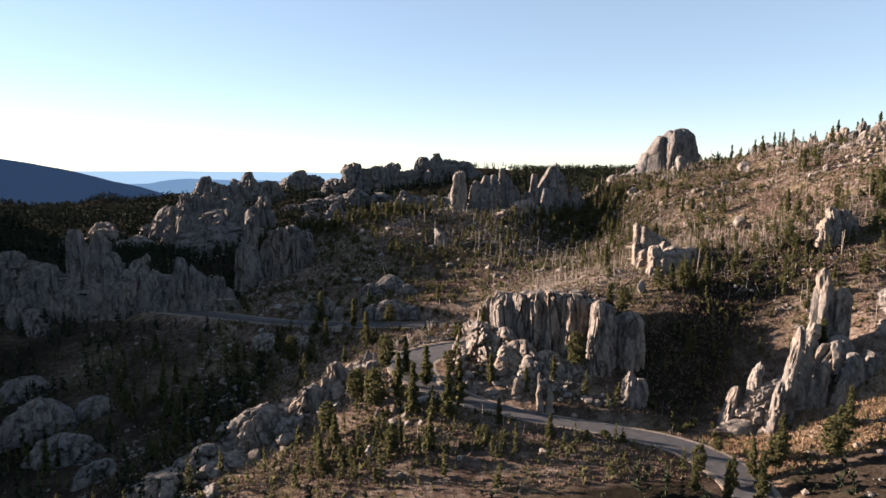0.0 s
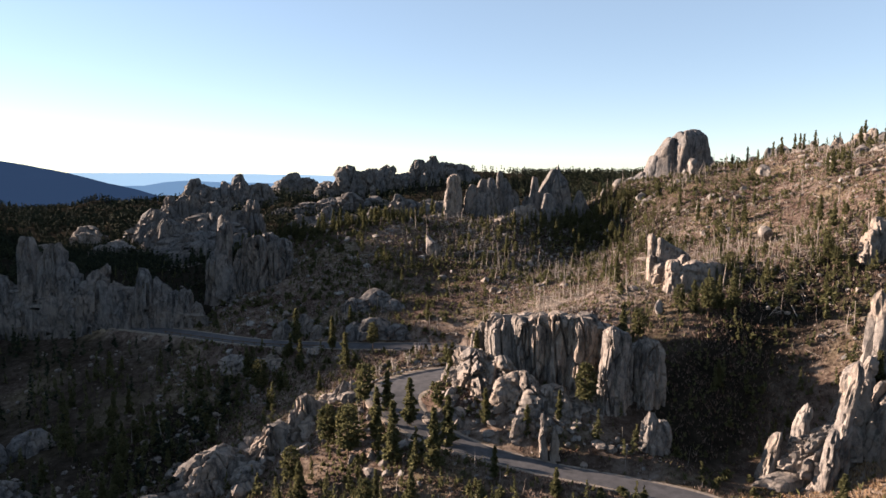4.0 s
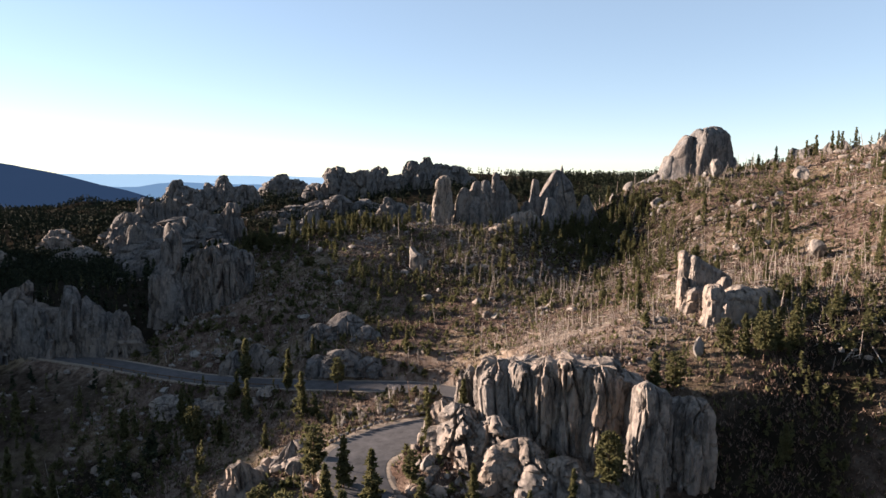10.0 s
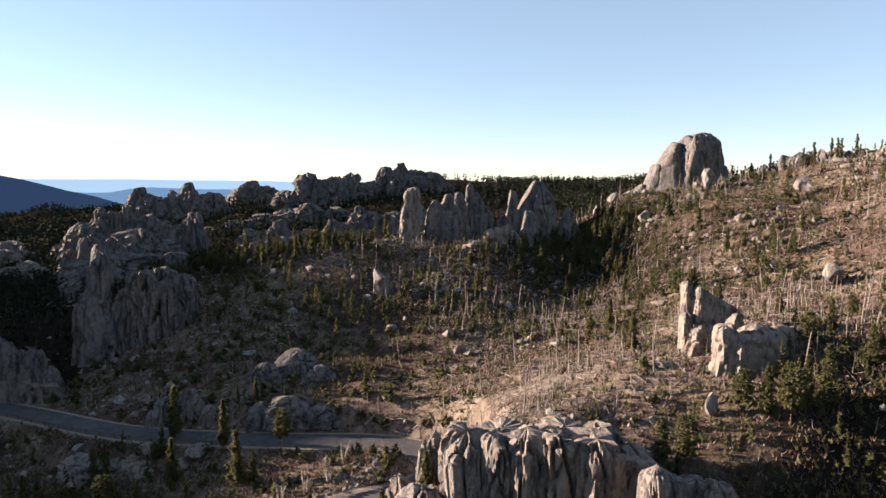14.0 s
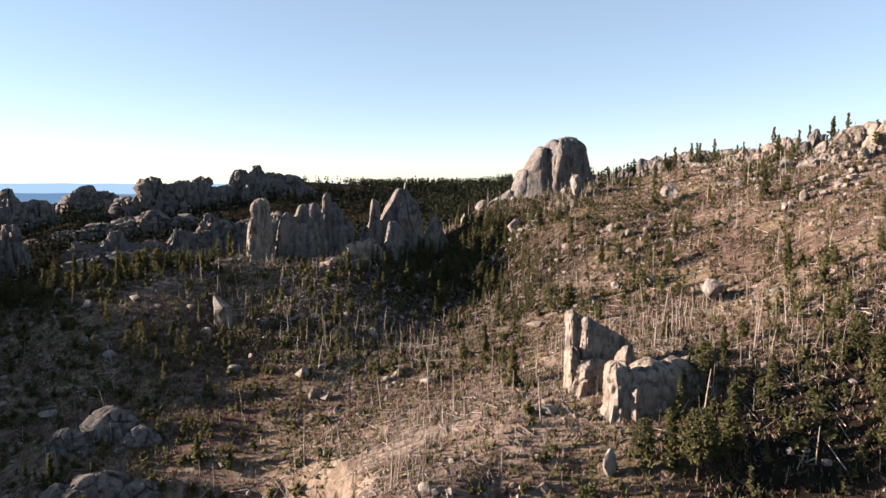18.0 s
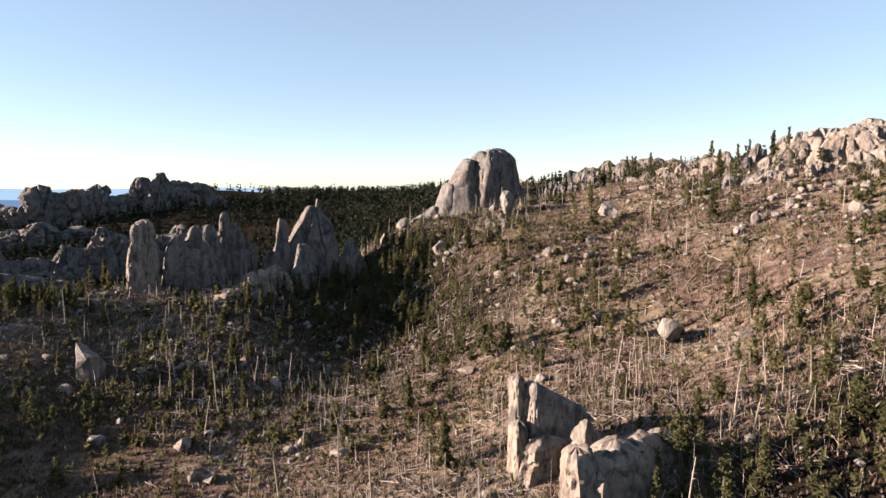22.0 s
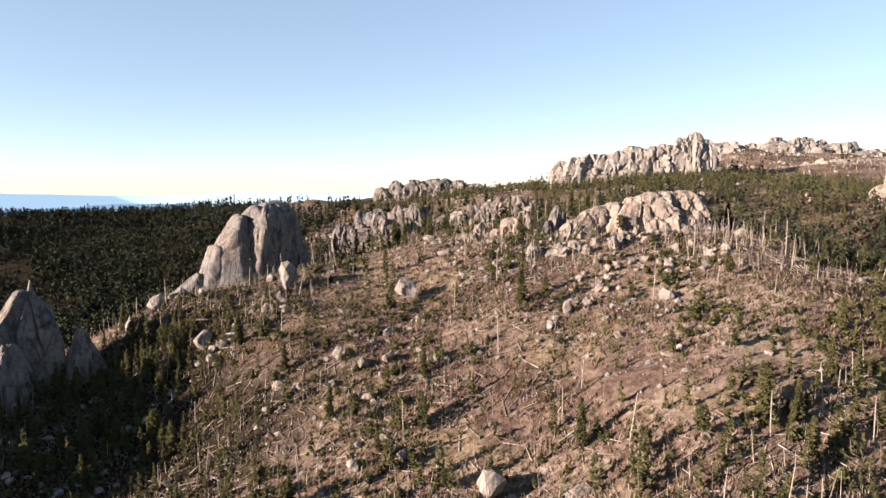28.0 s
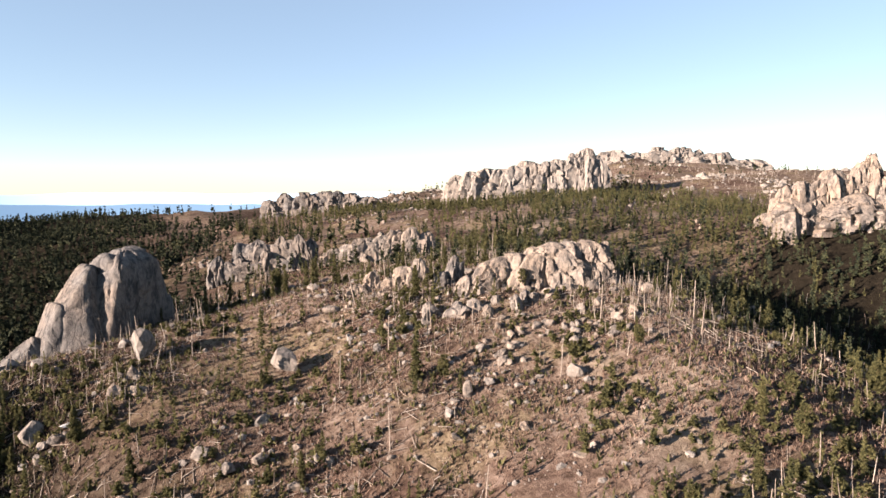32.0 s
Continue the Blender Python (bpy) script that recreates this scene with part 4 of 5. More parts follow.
ledges("crest_rocks", "broken granite blocks on the ridge crest", [(128, 222, 73.8, 2.5, 2.3), (130, 221, 75, 2.2, 2), (126, 224, 71.2, 2.5, 2.3), (124, 227, 72.6, 1.9, 1.8), (131, 219, 70.6, 2, 1.8), (120, 228, 70.8, 2, 2)], GRANITE, 19, rough=0.7, wide=1.3)
massif("crest_mass", "broad granite tor with sloping slabs on the ridge crest", [(139.5, 196.5, 79.6, 8.5, 4.0, -46, 0.35, 0.5), (144.5, 192, 79.4, 4.5, 3.0, -46, 0.5, 0.3), (133, 202.5, 76.6, 6, 4, -40, 0.3, 0.5), (130, 205, 73.5, 5, 4.5, -20, 0.3, 0.5)], GRANITE, 61, 88, 34, rough=0.55)
random_outcrop("low_blocks", "low granite blocks below the ridge crest", 126, 196, 16, 5, -40, 3.4, 8, 20)
random_outcrop("gully_rocks", "grey granite blocks in a shaded gully", 196, 180, 14, 6, -20, 5.5, 6, 21)
ledges("pale_cliff", "pale sunlit granite cliff rising to a rounded knob", [(327, 388, 95.8, 7, 6), (333, 382, 97.8, 7.5, 6.5), (339, 377, 99.8, 7.5, 6.5), (345, 371, 99.1, 7.5, 6.5), (351, 365, 101.7, 7.5, 6.5), (357, 360, 104.4, 7.5, 6.5), (363, 354, 104.4, 7.5, 6.5), (368, 348, 107, 7.5, 6.5), (376, 341, 109, 6, 6),
      (382, 336, 111, 7, 6.5), (386, 331, 109, 5.5, 5), (338, 371, 92, 6, 6), (352, 358, 95, 6, 6)], PALE_GRANITE, 22, sink=6, rough=0.65, wide=1.5)
massif("pale_ridge", "long pale whaleback of granite below the knob", [(336, 380, 94, 10, 8, -45, 0.35, 0.4), (349, 367, 99.5, 15, 9, -45, 0.35, 0.4), (364, 352, 104, 15, 9, -45, 0.35, 0.4), (380, 337, 110.5, 11, 9, -40, 0.45, 0.25)], PALE_GRANITE, 62, 80, 26, sink=6)
massif("gully_slabs", "broad grey granite slabs across the gully", [(285, 180, 88, 14, 10, -45, 0.3, 0.4), (272, 193, 86, 12, 9, -45, 0.3, 0.5), (300, 170, 94, 14, 10, -50, 0.3, 0.4)], GRANITE, 63, 72, 26, sink=5)
ledges("east_tower", "large grey granite tower and slabs across the gully", [(290, 176, 100.9, 4, 4), (288, 178, 97.4, 3.2, 3.2), (282, 184, 94.2, 4.2, 4), (278, 188, 92.5, 4.2, 4), (274, 192, 91.5, 4.4, 4), (271, 195, 89.3, 4.4, 4), (276, 188, 83.5, 6, 5.5), (284, 181, 86.8, 7.5, 7), (292, 172, 88.6, 7, 6.5)], GRANITE, 25, sink=4)
# dark granite stands in for the shade on these two ledges
ledges("hill_rocks", "grey granite outcrop on the wooded hill", [(140, 304, 73.1, 3.6, 3.1), (143, 300, 73.6, 3.6, 3.1), (148, 296, 75, 3.6, 3.1), (152, 292, 75.3, 3.2, 2.7), (154, 290, 74.3, 2.7, 2.2)], DARK_GRANITE, 26, rough=0.75, wide=1.0)
ledges("hill_rocks", "grey granite ledge on the wooded hill", [(133, 305, 69.5, 3.0, 2.6), (137, 301, 68.4, 3.4, 3.0), (143, 296, 70.8, 3.6, 3.1), (148, 291, 69.6, 3.0, 2.6)], DARK_GRANITE, 27, rough=0.75, wide=1.0)
ledges("hill_rocks", "rocky granite spur along the upper slope", [(153, 277, 72.3, 3.4, 2.4), (156, 274, 73.8, 3.8, 2.6), (159, 271, 75.2, 3.8, 2.6), (162, 268, 76.4, 4.0, 2.6), (165, 265, 77.8, 3.6, 2.6), (168, 262, 78.4, 3.2, 2.2), (172, 260, 77.0, 3.2, 2.2)], GRANITE, 28, rough=0.75, wide=1.9, crown=(0.2, 0.4), taper=(0.4, 0.7))
ledges("far_cliff", "shaded granite cliff above the far forest", [(273, 497, 81.2, 6, 5), (280, 491, 84.8, 6, 5), (289, 482, 86.6, 7.4, 6.5), (297, 475, 87.3, 7, 6), (303, 468, 86.6, 7.4, 6.5), (309, 462, 85.2, 7.4, 6.5), (317, 454, 83.7, 9, 8)], DARK_GRANITE, 29)
ledges("summit_rocks", "rocky grey summit on the skyline", [(767, 535, 134.3, 20, 18), (788, 514, 135, 20, 18), (805, 497, 137.7, 17, 15), (824, 478, 136.4, 20, 18), (843, 459, 135, 14, 12), (862, 440, 133, 17, 15), (885, 415, 124.4, 20, 18)], PALE_GRANITE, 30, sink=8)

for k, (x, y, l, h) in enumerate([(560, 420, 60, 6), (620, 500, 70, 7), (520, 330, 50, 5), (470, 430, 50, 6)]):
    random_outcrop("summit_blocks", "pale granite blocks on the far hillside", x, y, l, 22, 23 * k, h, 9, 80 + k, PALE_GRANITE, rings=12, seg=16, stout=0.5)

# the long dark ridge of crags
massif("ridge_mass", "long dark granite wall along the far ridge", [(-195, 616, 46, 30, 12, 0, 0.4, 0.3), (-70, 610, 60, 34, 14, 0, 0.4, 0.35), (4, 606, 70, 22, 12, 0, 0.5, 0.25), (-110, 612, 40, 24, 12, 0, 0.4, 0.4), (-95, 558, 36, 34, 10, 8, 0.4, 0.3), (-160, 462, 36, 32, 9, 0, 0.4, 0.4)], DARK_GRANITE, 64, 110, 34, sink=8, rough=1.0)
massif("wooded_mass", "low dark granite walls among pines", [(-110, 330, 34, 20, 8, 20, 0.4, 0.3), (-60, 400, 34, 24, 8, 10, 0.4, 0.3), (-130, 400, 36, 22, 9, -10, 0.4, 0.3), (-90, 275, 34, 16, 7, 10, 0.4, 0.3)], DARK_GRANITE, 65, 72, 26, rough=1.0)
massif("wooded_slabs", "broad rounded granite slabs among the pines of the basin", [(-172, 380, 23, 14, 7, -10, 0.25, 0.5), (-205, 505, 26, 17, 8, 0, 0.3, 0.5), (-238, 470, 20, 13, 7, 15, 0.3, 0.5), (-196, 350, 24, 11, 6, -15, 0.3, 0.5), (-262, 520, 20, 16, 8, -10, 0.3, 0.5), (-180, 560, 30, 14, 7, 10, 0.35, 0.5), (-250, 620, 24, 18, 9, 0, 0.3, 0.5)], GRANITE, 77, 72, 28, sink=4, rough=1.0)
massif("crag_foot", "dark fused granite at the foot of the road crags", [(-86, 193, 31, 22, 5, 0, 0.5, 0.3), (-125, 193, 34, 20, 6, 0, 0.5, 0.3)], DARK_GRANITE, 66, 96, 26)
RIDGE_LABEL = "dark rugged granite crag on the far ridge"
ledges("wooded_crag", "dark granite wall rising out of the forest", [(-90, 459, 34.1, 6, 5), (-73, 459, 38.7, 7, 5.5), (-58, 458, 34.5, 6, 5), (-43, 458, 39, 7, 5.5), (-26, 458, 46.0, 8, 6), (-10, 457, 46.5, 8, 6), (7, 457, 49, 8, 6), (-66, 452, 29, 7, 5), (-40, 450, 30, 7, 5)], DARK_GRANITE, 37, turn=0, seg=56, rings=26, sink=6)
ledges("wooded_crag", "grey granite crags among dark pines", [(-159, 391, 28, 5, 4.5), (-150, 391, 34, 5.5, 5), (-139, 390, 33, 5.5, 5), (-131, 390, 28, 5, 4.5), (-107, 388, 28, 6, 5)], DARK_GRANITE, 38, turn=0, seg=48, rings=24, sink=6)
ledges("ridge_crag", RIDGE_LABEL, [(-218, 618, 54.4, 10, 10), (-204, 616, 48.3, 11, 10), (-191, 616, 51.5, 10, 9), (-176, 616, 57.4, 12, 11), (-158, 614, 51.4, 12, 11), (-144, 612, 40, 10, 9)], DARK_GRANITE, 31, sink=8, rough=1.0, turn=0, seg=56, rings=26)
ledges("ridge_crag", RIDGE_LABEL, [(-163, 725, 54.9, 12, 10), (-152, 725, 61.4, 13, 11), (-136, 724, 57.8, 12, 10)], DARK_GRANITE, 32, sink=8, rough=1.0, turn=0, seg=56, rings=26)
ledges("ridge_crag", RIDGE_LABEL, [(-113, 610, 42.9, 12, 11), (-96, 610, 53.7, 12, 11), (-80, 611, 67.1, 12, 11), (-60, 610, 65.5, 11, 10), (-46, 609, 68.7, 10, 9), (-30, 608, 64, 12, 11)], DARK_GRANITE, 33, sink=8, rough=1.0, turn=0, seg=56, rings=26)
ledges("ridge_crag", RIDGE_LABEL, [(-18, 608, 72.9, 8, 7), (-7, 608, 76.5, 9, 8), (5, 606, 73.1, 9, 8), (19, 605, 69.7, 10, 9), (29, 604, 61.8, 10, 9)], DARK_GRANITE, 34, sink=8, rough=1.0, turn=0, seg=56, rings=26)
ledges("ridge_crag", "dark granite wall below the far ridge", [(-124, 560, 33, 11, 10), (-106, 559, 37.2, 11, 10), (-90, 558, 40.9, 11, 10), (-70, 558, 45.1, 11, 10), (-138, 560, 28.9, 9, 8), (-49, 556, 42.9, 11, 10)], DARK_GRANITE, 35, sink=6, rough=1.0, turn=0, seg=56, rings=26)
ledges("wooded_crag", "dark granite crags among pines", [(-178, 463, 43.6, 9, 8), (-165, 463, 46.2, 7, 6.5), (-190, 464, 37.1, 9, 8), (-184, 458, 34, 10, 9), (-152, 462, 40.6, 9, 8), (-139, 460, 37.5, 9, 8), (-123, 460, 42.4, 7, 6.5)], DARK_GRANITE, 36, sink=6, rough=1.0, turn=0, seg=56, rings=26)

# far hills
def far_hill(name, x, y, rx, ry, turn, level, foot, seed, material, label):
    n, m = 72, 16
    verts, faces = [], []
    for j in range(m):
        for i in range(n):
            a, s = 2 * math.pi * i / n, j / (m - 1)
            px, py = rx * s * math.cos(a), ry * s * math.sin(a)
            c, d = math.cos(radians(turn)), math.sin(radians(turn))
            k = 0.5 + 0.5 * math.cos(math.pi * s)
            wob = float(fractal((x + px) / (rx * 0.35), (y + py) / (rx * 0.35), 0, seed, 4))
            verts.append((x + c * px - d * py, y + d * px + c * py, foot + (level - foot) * k * (1 + 0.16 * wob)))
    for j in range(m - 1):
        for i in range(n):
            faces.append((j * n + i, (j + 1) * n + i, (j + 1) * n + (i + 1) % n, j * n + (i + 1) % n))
    return tagged(part(name, mesh_of(name, verts, faces, material)), label, "hill", kind="structure")


def far_range(name, radius, level, wave, seed, material, label):
    """A long low range of hills all round, a backdrop far behind everything."""
    n = 240
    verts, faces = [], []
    for i in range(n):
        a = 2 * math.pi * i / n
        x, y = 40 + radius * math.cos(a), 170 + radius * math.sin(a)
        top = level + wave * float(fractal(8 * math.cos(a), 8 * math.sin(a), 0, seed, 4))
        verts += [(x, y, -400), (x, y, top), (40 + (radius + 250) * math.cos(a), 170 + (radius + 250) * math.sin(a), top - 40)]
    for i in range(n):
        k, j = 3 * i, 3 * ((i + 1) % n)
        faces += [(k, j, j + 1, k + 1), (k + 1, j + 1, j + 2, k + 2)]
    return tagged(part(name, mesh_of(name, verts, faces, material)), label, "hills", kind="structure")


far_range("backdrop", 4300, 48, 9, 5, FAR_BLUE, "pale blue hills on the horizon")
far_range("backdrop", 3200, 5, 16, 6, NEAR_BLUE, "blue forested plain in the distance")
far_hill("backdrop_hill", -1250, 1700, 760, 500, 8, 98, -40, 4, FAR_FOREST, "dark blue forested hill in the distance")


# ---- loose stones ----
for x, y, size, seed, label, mat, sink in [
    (96.5, 216.3, (2.7, 2.2, 2.9), 3, "large pale rounded boulder standing on the open slope", PALE_GRANITE, 0.12),
    (83, 238, (2.8, 2.4, 3.6), 8, "wedge-shaped granite boulder beside the dome", PALE_GRANITE, 0.15),
    (63.5, 256.5, (2.2, 2.0, 2.0), 11, "pale boulder in a row below the dome", PALE_GRANITE, 0.2),
    (58.5, 255.5, (1.8, 1.6, 1.7), 12, "pale boulder in a row below the dome", PALE_GRANITE, 0.2),
    (68.5, 258, (2.6, 2.0, 1.5), 13, "flat pale boulder in a row below the dome", PALE_GRANITE, 0.2),
    (72, 252, (1.6, 1.2, 1.4), 14, "small pale boulder below the dome", PALE_GRANITE, 0.2),
    (76, 171.4, (2.7, 2.2, 2.6), 21, "big pale boulder with a dark crack on the brushy slope", PALE_GRANITE, 0.25),
    (105.4, 186.6, (0.8, 0.7, 1.7), 22, "upright grey stone on the slope", GRANITE, 0.2), (100.6, 185.8, (1.1, 0.9, 0.9), 23, "pale angular stone on the slope", PALE_GRANITE, 0.2),
    (82, 201, (1.5, 1.2, 1.5), 24, "tilted grey boulder on the slope", GRANITE, 0.2), (79, 203, (1.4, 1.2, 1.1), 25, "low grey boulder on the slope", GRANITE, 0.25),
    (41.6, 138.4, (1.1, 0.6, 1.8), 26, "small upright slab of granite in shade", PALE_GRANITE, 0.15), (13.2, 189.3, (2.2, 1.6, 1.3), 27, "sloping grey boulder on the slope", GRANITE, 0.25),
    (14.8, 181.5, (1.2, 1.1, 1.4), 28, "round grey boulder at the edge of the grass", GRANITE, 0.2), (-1.3, 213.5, (3.2, 2.6, 4.6), 29, "tall blocky boulder in the shaded hollow", GRANITE, 0.2),
    (16, 252, (2.2, 1.6, 1.5), 30, "grey boulder near the pillar", GRANITE, 0.2), (65.8, 236, (2.2, 1.8, 1.9), 31, "shaded grey boulder below the dome", GRANITE, 0.2)]:
    boulder(x, y, size, seed, label, mat, sink)

SEEDS = np.random.default_rng(11)


def strewn(count, xs, ys, keep, rng):
    out = []
    while len(out) < count:
        x, y = rng.uniform(*xs, 4 * count), rng.uniform(*ys, 4 * count)
        ok = rng.random(4 * count) < keep(x, y)
        out += list(zip(x[ok], y[ok]))
    return np.array(out[:count])


def joined(name, pieces, faces, material, label, category, smooth=True):
    """Many small pieces of one make in one mesh."""
    n = len(pieces[0])
    verts = np.concatenate(pieces)
    flat = np.array([v for f in faces for v in f]).reshape(-1, len(faces[0]))
    all_faces = (flat[None] + (np.arange(len(pieces)) * n)[:, None, None]).reshape(-1, len(faces[0])).tolist()
    return tagged(part(name, mesh_of(name, verts, all_faces, material, smooth)), label, category, kind="stuff")


def rubble(name, count, xs, ys, keep, sizes, seed, material, label):
    rng = np.random.default_rng(seed)
    shapes = [boulder_verts(900 + k, False, 6) for k in range(12)]
    places = strewn(count, xs, ys, keep, rng)
    levels = ground(places[:, 0], places[:, 1])
    pieces = []
    for (x, y), z in zip(places, levels):
        s = sizes[0] * (sizes[1] / sizes[0]) ** (rng.random() ** 2.2)
        v = shapes[rng.integers(12)] * (s * rng.uniform(0.7, 1.4), s * rng.uniform(0.7, 1.3), s * rng.uniform(0.45, 0.95))
        a = rng.uniform(0, 6.28)
        pieces.append(np.stack([v[:, 0] * math.cos(a) - v[:, 1] * math.sin(a) + x, v[:, 0] * math.sin(a) + v[:, 1] * math.cos(a) + y, v[:, 2] + z + s * 0.15], -1))
    return joined(name, pieces, BIT_FACES, material, label, "stones", False)


def rocky(x, y):
    return np.clip(0.22 + 0.5 * fractal(x / 22, y / 22, 0, 31, 3), 0, 1) * off_road(x, y, 1.0)


rubble("slope_stones", 7500, (-60, 175), (95, 275), rocky, (0.12, 0.8), 41, PALE_GRANITE, "pale granite stones scattered over the slope")
rubble("grey_stones", 3500, (-110, 190), (80, 300), rocky, (0.15, 1.1), 42, GRANITE, "grey granite stones scattered over the slope")

rubble("summit_stones", 2600, (380, 900), (250, 600), lambda x, y: np.clip(0.3 + 0.8 * fractal(x / 70, y / 70, 0, 33, 3), 0, 1), (0.5, 3.0), 161, PALE_GRANITE, "pale granite blocks scattered over the far summit")
rubble("plateau_stones", 1500, (150, 380), (190, 400), lambda x, y: np.clip(0.3 + 0.8 * fractal(x / 40, y / 40, 0, 34, 3), 0, 1), (0.3, 1.6), 162, GRANITE, "granite blocks scattered over the plateau")

# granite blocks big enough to be told apart
for k, (x, y) in enumerate(strewn(170, (-50, 165), (98, 250), rocky, np.random.default_rng(43))):
    s = SEEDS.uniform(0.6, 1.5)
    boulder(x, y, (s * SEEDS.uniform(0.8, 1.4), s, s * SEEDS.uniform(0.6, 1.0)), 200 + k, "weathered granite block half sunk in dry grass", PALE_GRANITE if k % 3 else GRANITE, 0.3, group="granite blocks on the slope")

# ribs of bare granite
def rib(x, y, length, width, turn, count, size, seed, label):
    rng = np.random.default_rng(seed)
    c, s = math.cos(radians(turn)), math.sin(radians(turn))
    z0 = level_at(x, y)
    top = holder("granite_rib", pose(x, y, z0), label, "rock")
    for k in range(count):
        u, v = rng.uniform(-0.5, 0.5) * length, rng.normal() * width / 4
        px, py = x + c * u - s * v, y + s * u + c * v
        r = size * rng.uniform(0.55, 1.15)
        b = boulder_verts(seed * 50 + k) * (r * 1.2, r, r * rng.uniform(0.7, 1.2))
        a = rng.uniform(0, 6.28)
        b[:, :2] = np.stack([b[:, 0] * math.cos(a) - b[:, 1] * math.sin(a), b[:, 0] * math.sin(a) + b[:, 1] * math.cos(a)], -1)
        part("block", mesh_of("block", b, ICO_FACES, GRANITE, False), top, Matrix.Translation((px - x, py - y, level_at(px, py) - z0 + 0.25 * r)))


rib(-30, 123, 40, 14, 42, 70, 1.5, 1, "line of broken grey granite running up to the hairpin")
rib(-18, 136, 12, 7, 30, 16, 1.5, 2, "broken pale granite beside the road bend")
rib(3, 128, 12, 6, -60, 14, 0.8, 7, "broken sunlit granite at the foot of the cliff")
rib(20, 118, 22, 6, -25, 22, 0.9, 8, "shaded granite blocks at the foot of the cliff")
rib(-32, 163, 16, 4, -12, 10, 1.5, 9, "grey granite blocks below the upper road")
rib(-5, 118, 16, 12, 40, 14, 1.1, 10, "small granite blocks among the pines")
rib(140, 190, 22, 8, -40, 16, 1.5, 11, "granite blocks below the crest tor")
rib(127, 184, 24, 13, -42, 46, 0.95, 14, "broken granite blocks half sunk below the crest tor")
rib(118, 205, 16, 8, -40, 14, 1.6, 12, "granite blocks on the upper slope")
rib(72, 232, 16, 6, 10, 12, 1.3, 13, "pale granite blocks with old snow in shade")


# ---- trees ----
SPRAY_FACES = [(3 * k, 3 * k + 1, 3 * k + 2) for k in range(6)]


def spray(rng, count, long, wide):
    """Sprays of needles, six thin blades each, round the origin: count x 18 x 3."""
    out = rng.normal(size=(count, 6, 3))
    out[:, :, 2] = 0.6 * out[:, :, 2] + 0.25
    out /= np.linalg.norm(out, axis=2)[:, :, None]
    side = np.cross(out, rng.normal(size=(count, 6, 3)))
    side /= np.linalg.norm(side, axis=2)[:, :, None] + 1e-9
    long = long * rng.uniform(0.7, 1.3, (count, 6, 1))
    return np.stack([out * long, -0.25 * out * long + side * wide, -0.25 * out * long - side * wide], 2).reshape(count, 18, 3)


def tuft_crown(rng, h, spread, clumps, start, shape):
    """A crown of many sprays of needles on whorls of limbs, with gaps."""
    v = spray(rng, clumps, h * 0.072, h * 0.034)
    for k in range(clumps):
        s = start + (1 - start) * (k + rng.uniform(0, 1)) / clumps
        reach = spread * shape(s) * rng.uniform(0.15, 1.05) ** 0.7
        a = 2.4 * int(s * 26) + rng.choice((0, 2.1, 4.2)) + 0.45 * rng.normal()
        v[k] = v[k] * (1.15 - 0.5 * s) + (reach * math.cos(a), reach * math.sin(a), s * h + rng.uniform(-0.15, 0.25) * reach)
    return v


def crown_mesh(name, pieces, material):
    faces = [tuple(v + k * 18 for v in f) for k in range(len(pieces)) for f in SPRAY_FACES]
    return mesh_of(name, np.concatenate(pieces), faces, material, False)


def stem_mesh(name, rng, h, r0, r1, bend, material, limbs=0, limb=0.8, sides=6):
    verts, faces = [], []

    def tube(p, q, a, b, steps, curve):
        start = len(verts)
        p, q = np.array(p, float), np.array(q, float)
        way = (q - p) / np.linalg.norm(q - p)
        u = np.cross(way, (0.3, 0.9, 0.2))
        u /= np.linalg.norm(u)
        w = np.cross(way, u)
        for j in range(steps + 1):
            s = j / steps
            c = p + (q - p) * s + u * curve * math.sin(s * 3.1)
            r = a + (b - a) * s
            for i in range(sides):
                t = 2 * math.pi * i / sides
                verts.append(c + r * (u * math.cos(t) + w * math.sin(t)))
        for j in range(steps):
            for i in range(sides):
                faces.append((start + j * sides + i, start + j * sides + (i + 1) % sides, start + (j + 1) * sides + (i + 1) % sides, start + (j + 1) * sides + i))

    tube((0, 0, -0.4), (bend * h, bend * h * 0.4, h), r0, r1, 5, bend * h * 0.3)
    for _ in range(limbs):
        s, a = rng.uniform(0.35, 0.95), rng.uniform(0, 6.28)
        p = np.array((bend * h * s, bend * h * 0.4 * s, h * s))
        l = limb * rng.uniform(0.4, 1.0) * (1.2 - s)
        tube(p, p + (l * math.cos(a), l * math.sin(a), l * rng.uniform(-0.1, 0.5)), r0 * 0.25, r0 * 0.08, 1, 0)
    return mesh_of(name, verts, faces, material)


PINES = []
for k in range(12):
    rng = np.random.default_rng(70 + k)
    if k % 3 == 0:
        pieces = tuft_crown(rng, 1.0, 0.21, 250, 0.30, lambda s: 0.25 + 0.75 * math.sin(math.pi * min(1.0, max(0.0, (s - 0.2) / 0.85))) ** 0.7)
    else:
        pieces = tuft_crown(rng, 1.0, 0.17 if k % 3 == 1 else 0.22, 250, 0.10, lambda s: (1.03 - s) ** 0.65 * (0.7 + 0.3 * math.sin(s * 23 + k)))
    PINES.append((stem_mesh("trunk", rng, 0.97, 0.020, 0.004, rng.uniform(-0.02, 0.02), BARK, 9, 0.2), crown_mesh("crown", pieces, NEEDLES)))


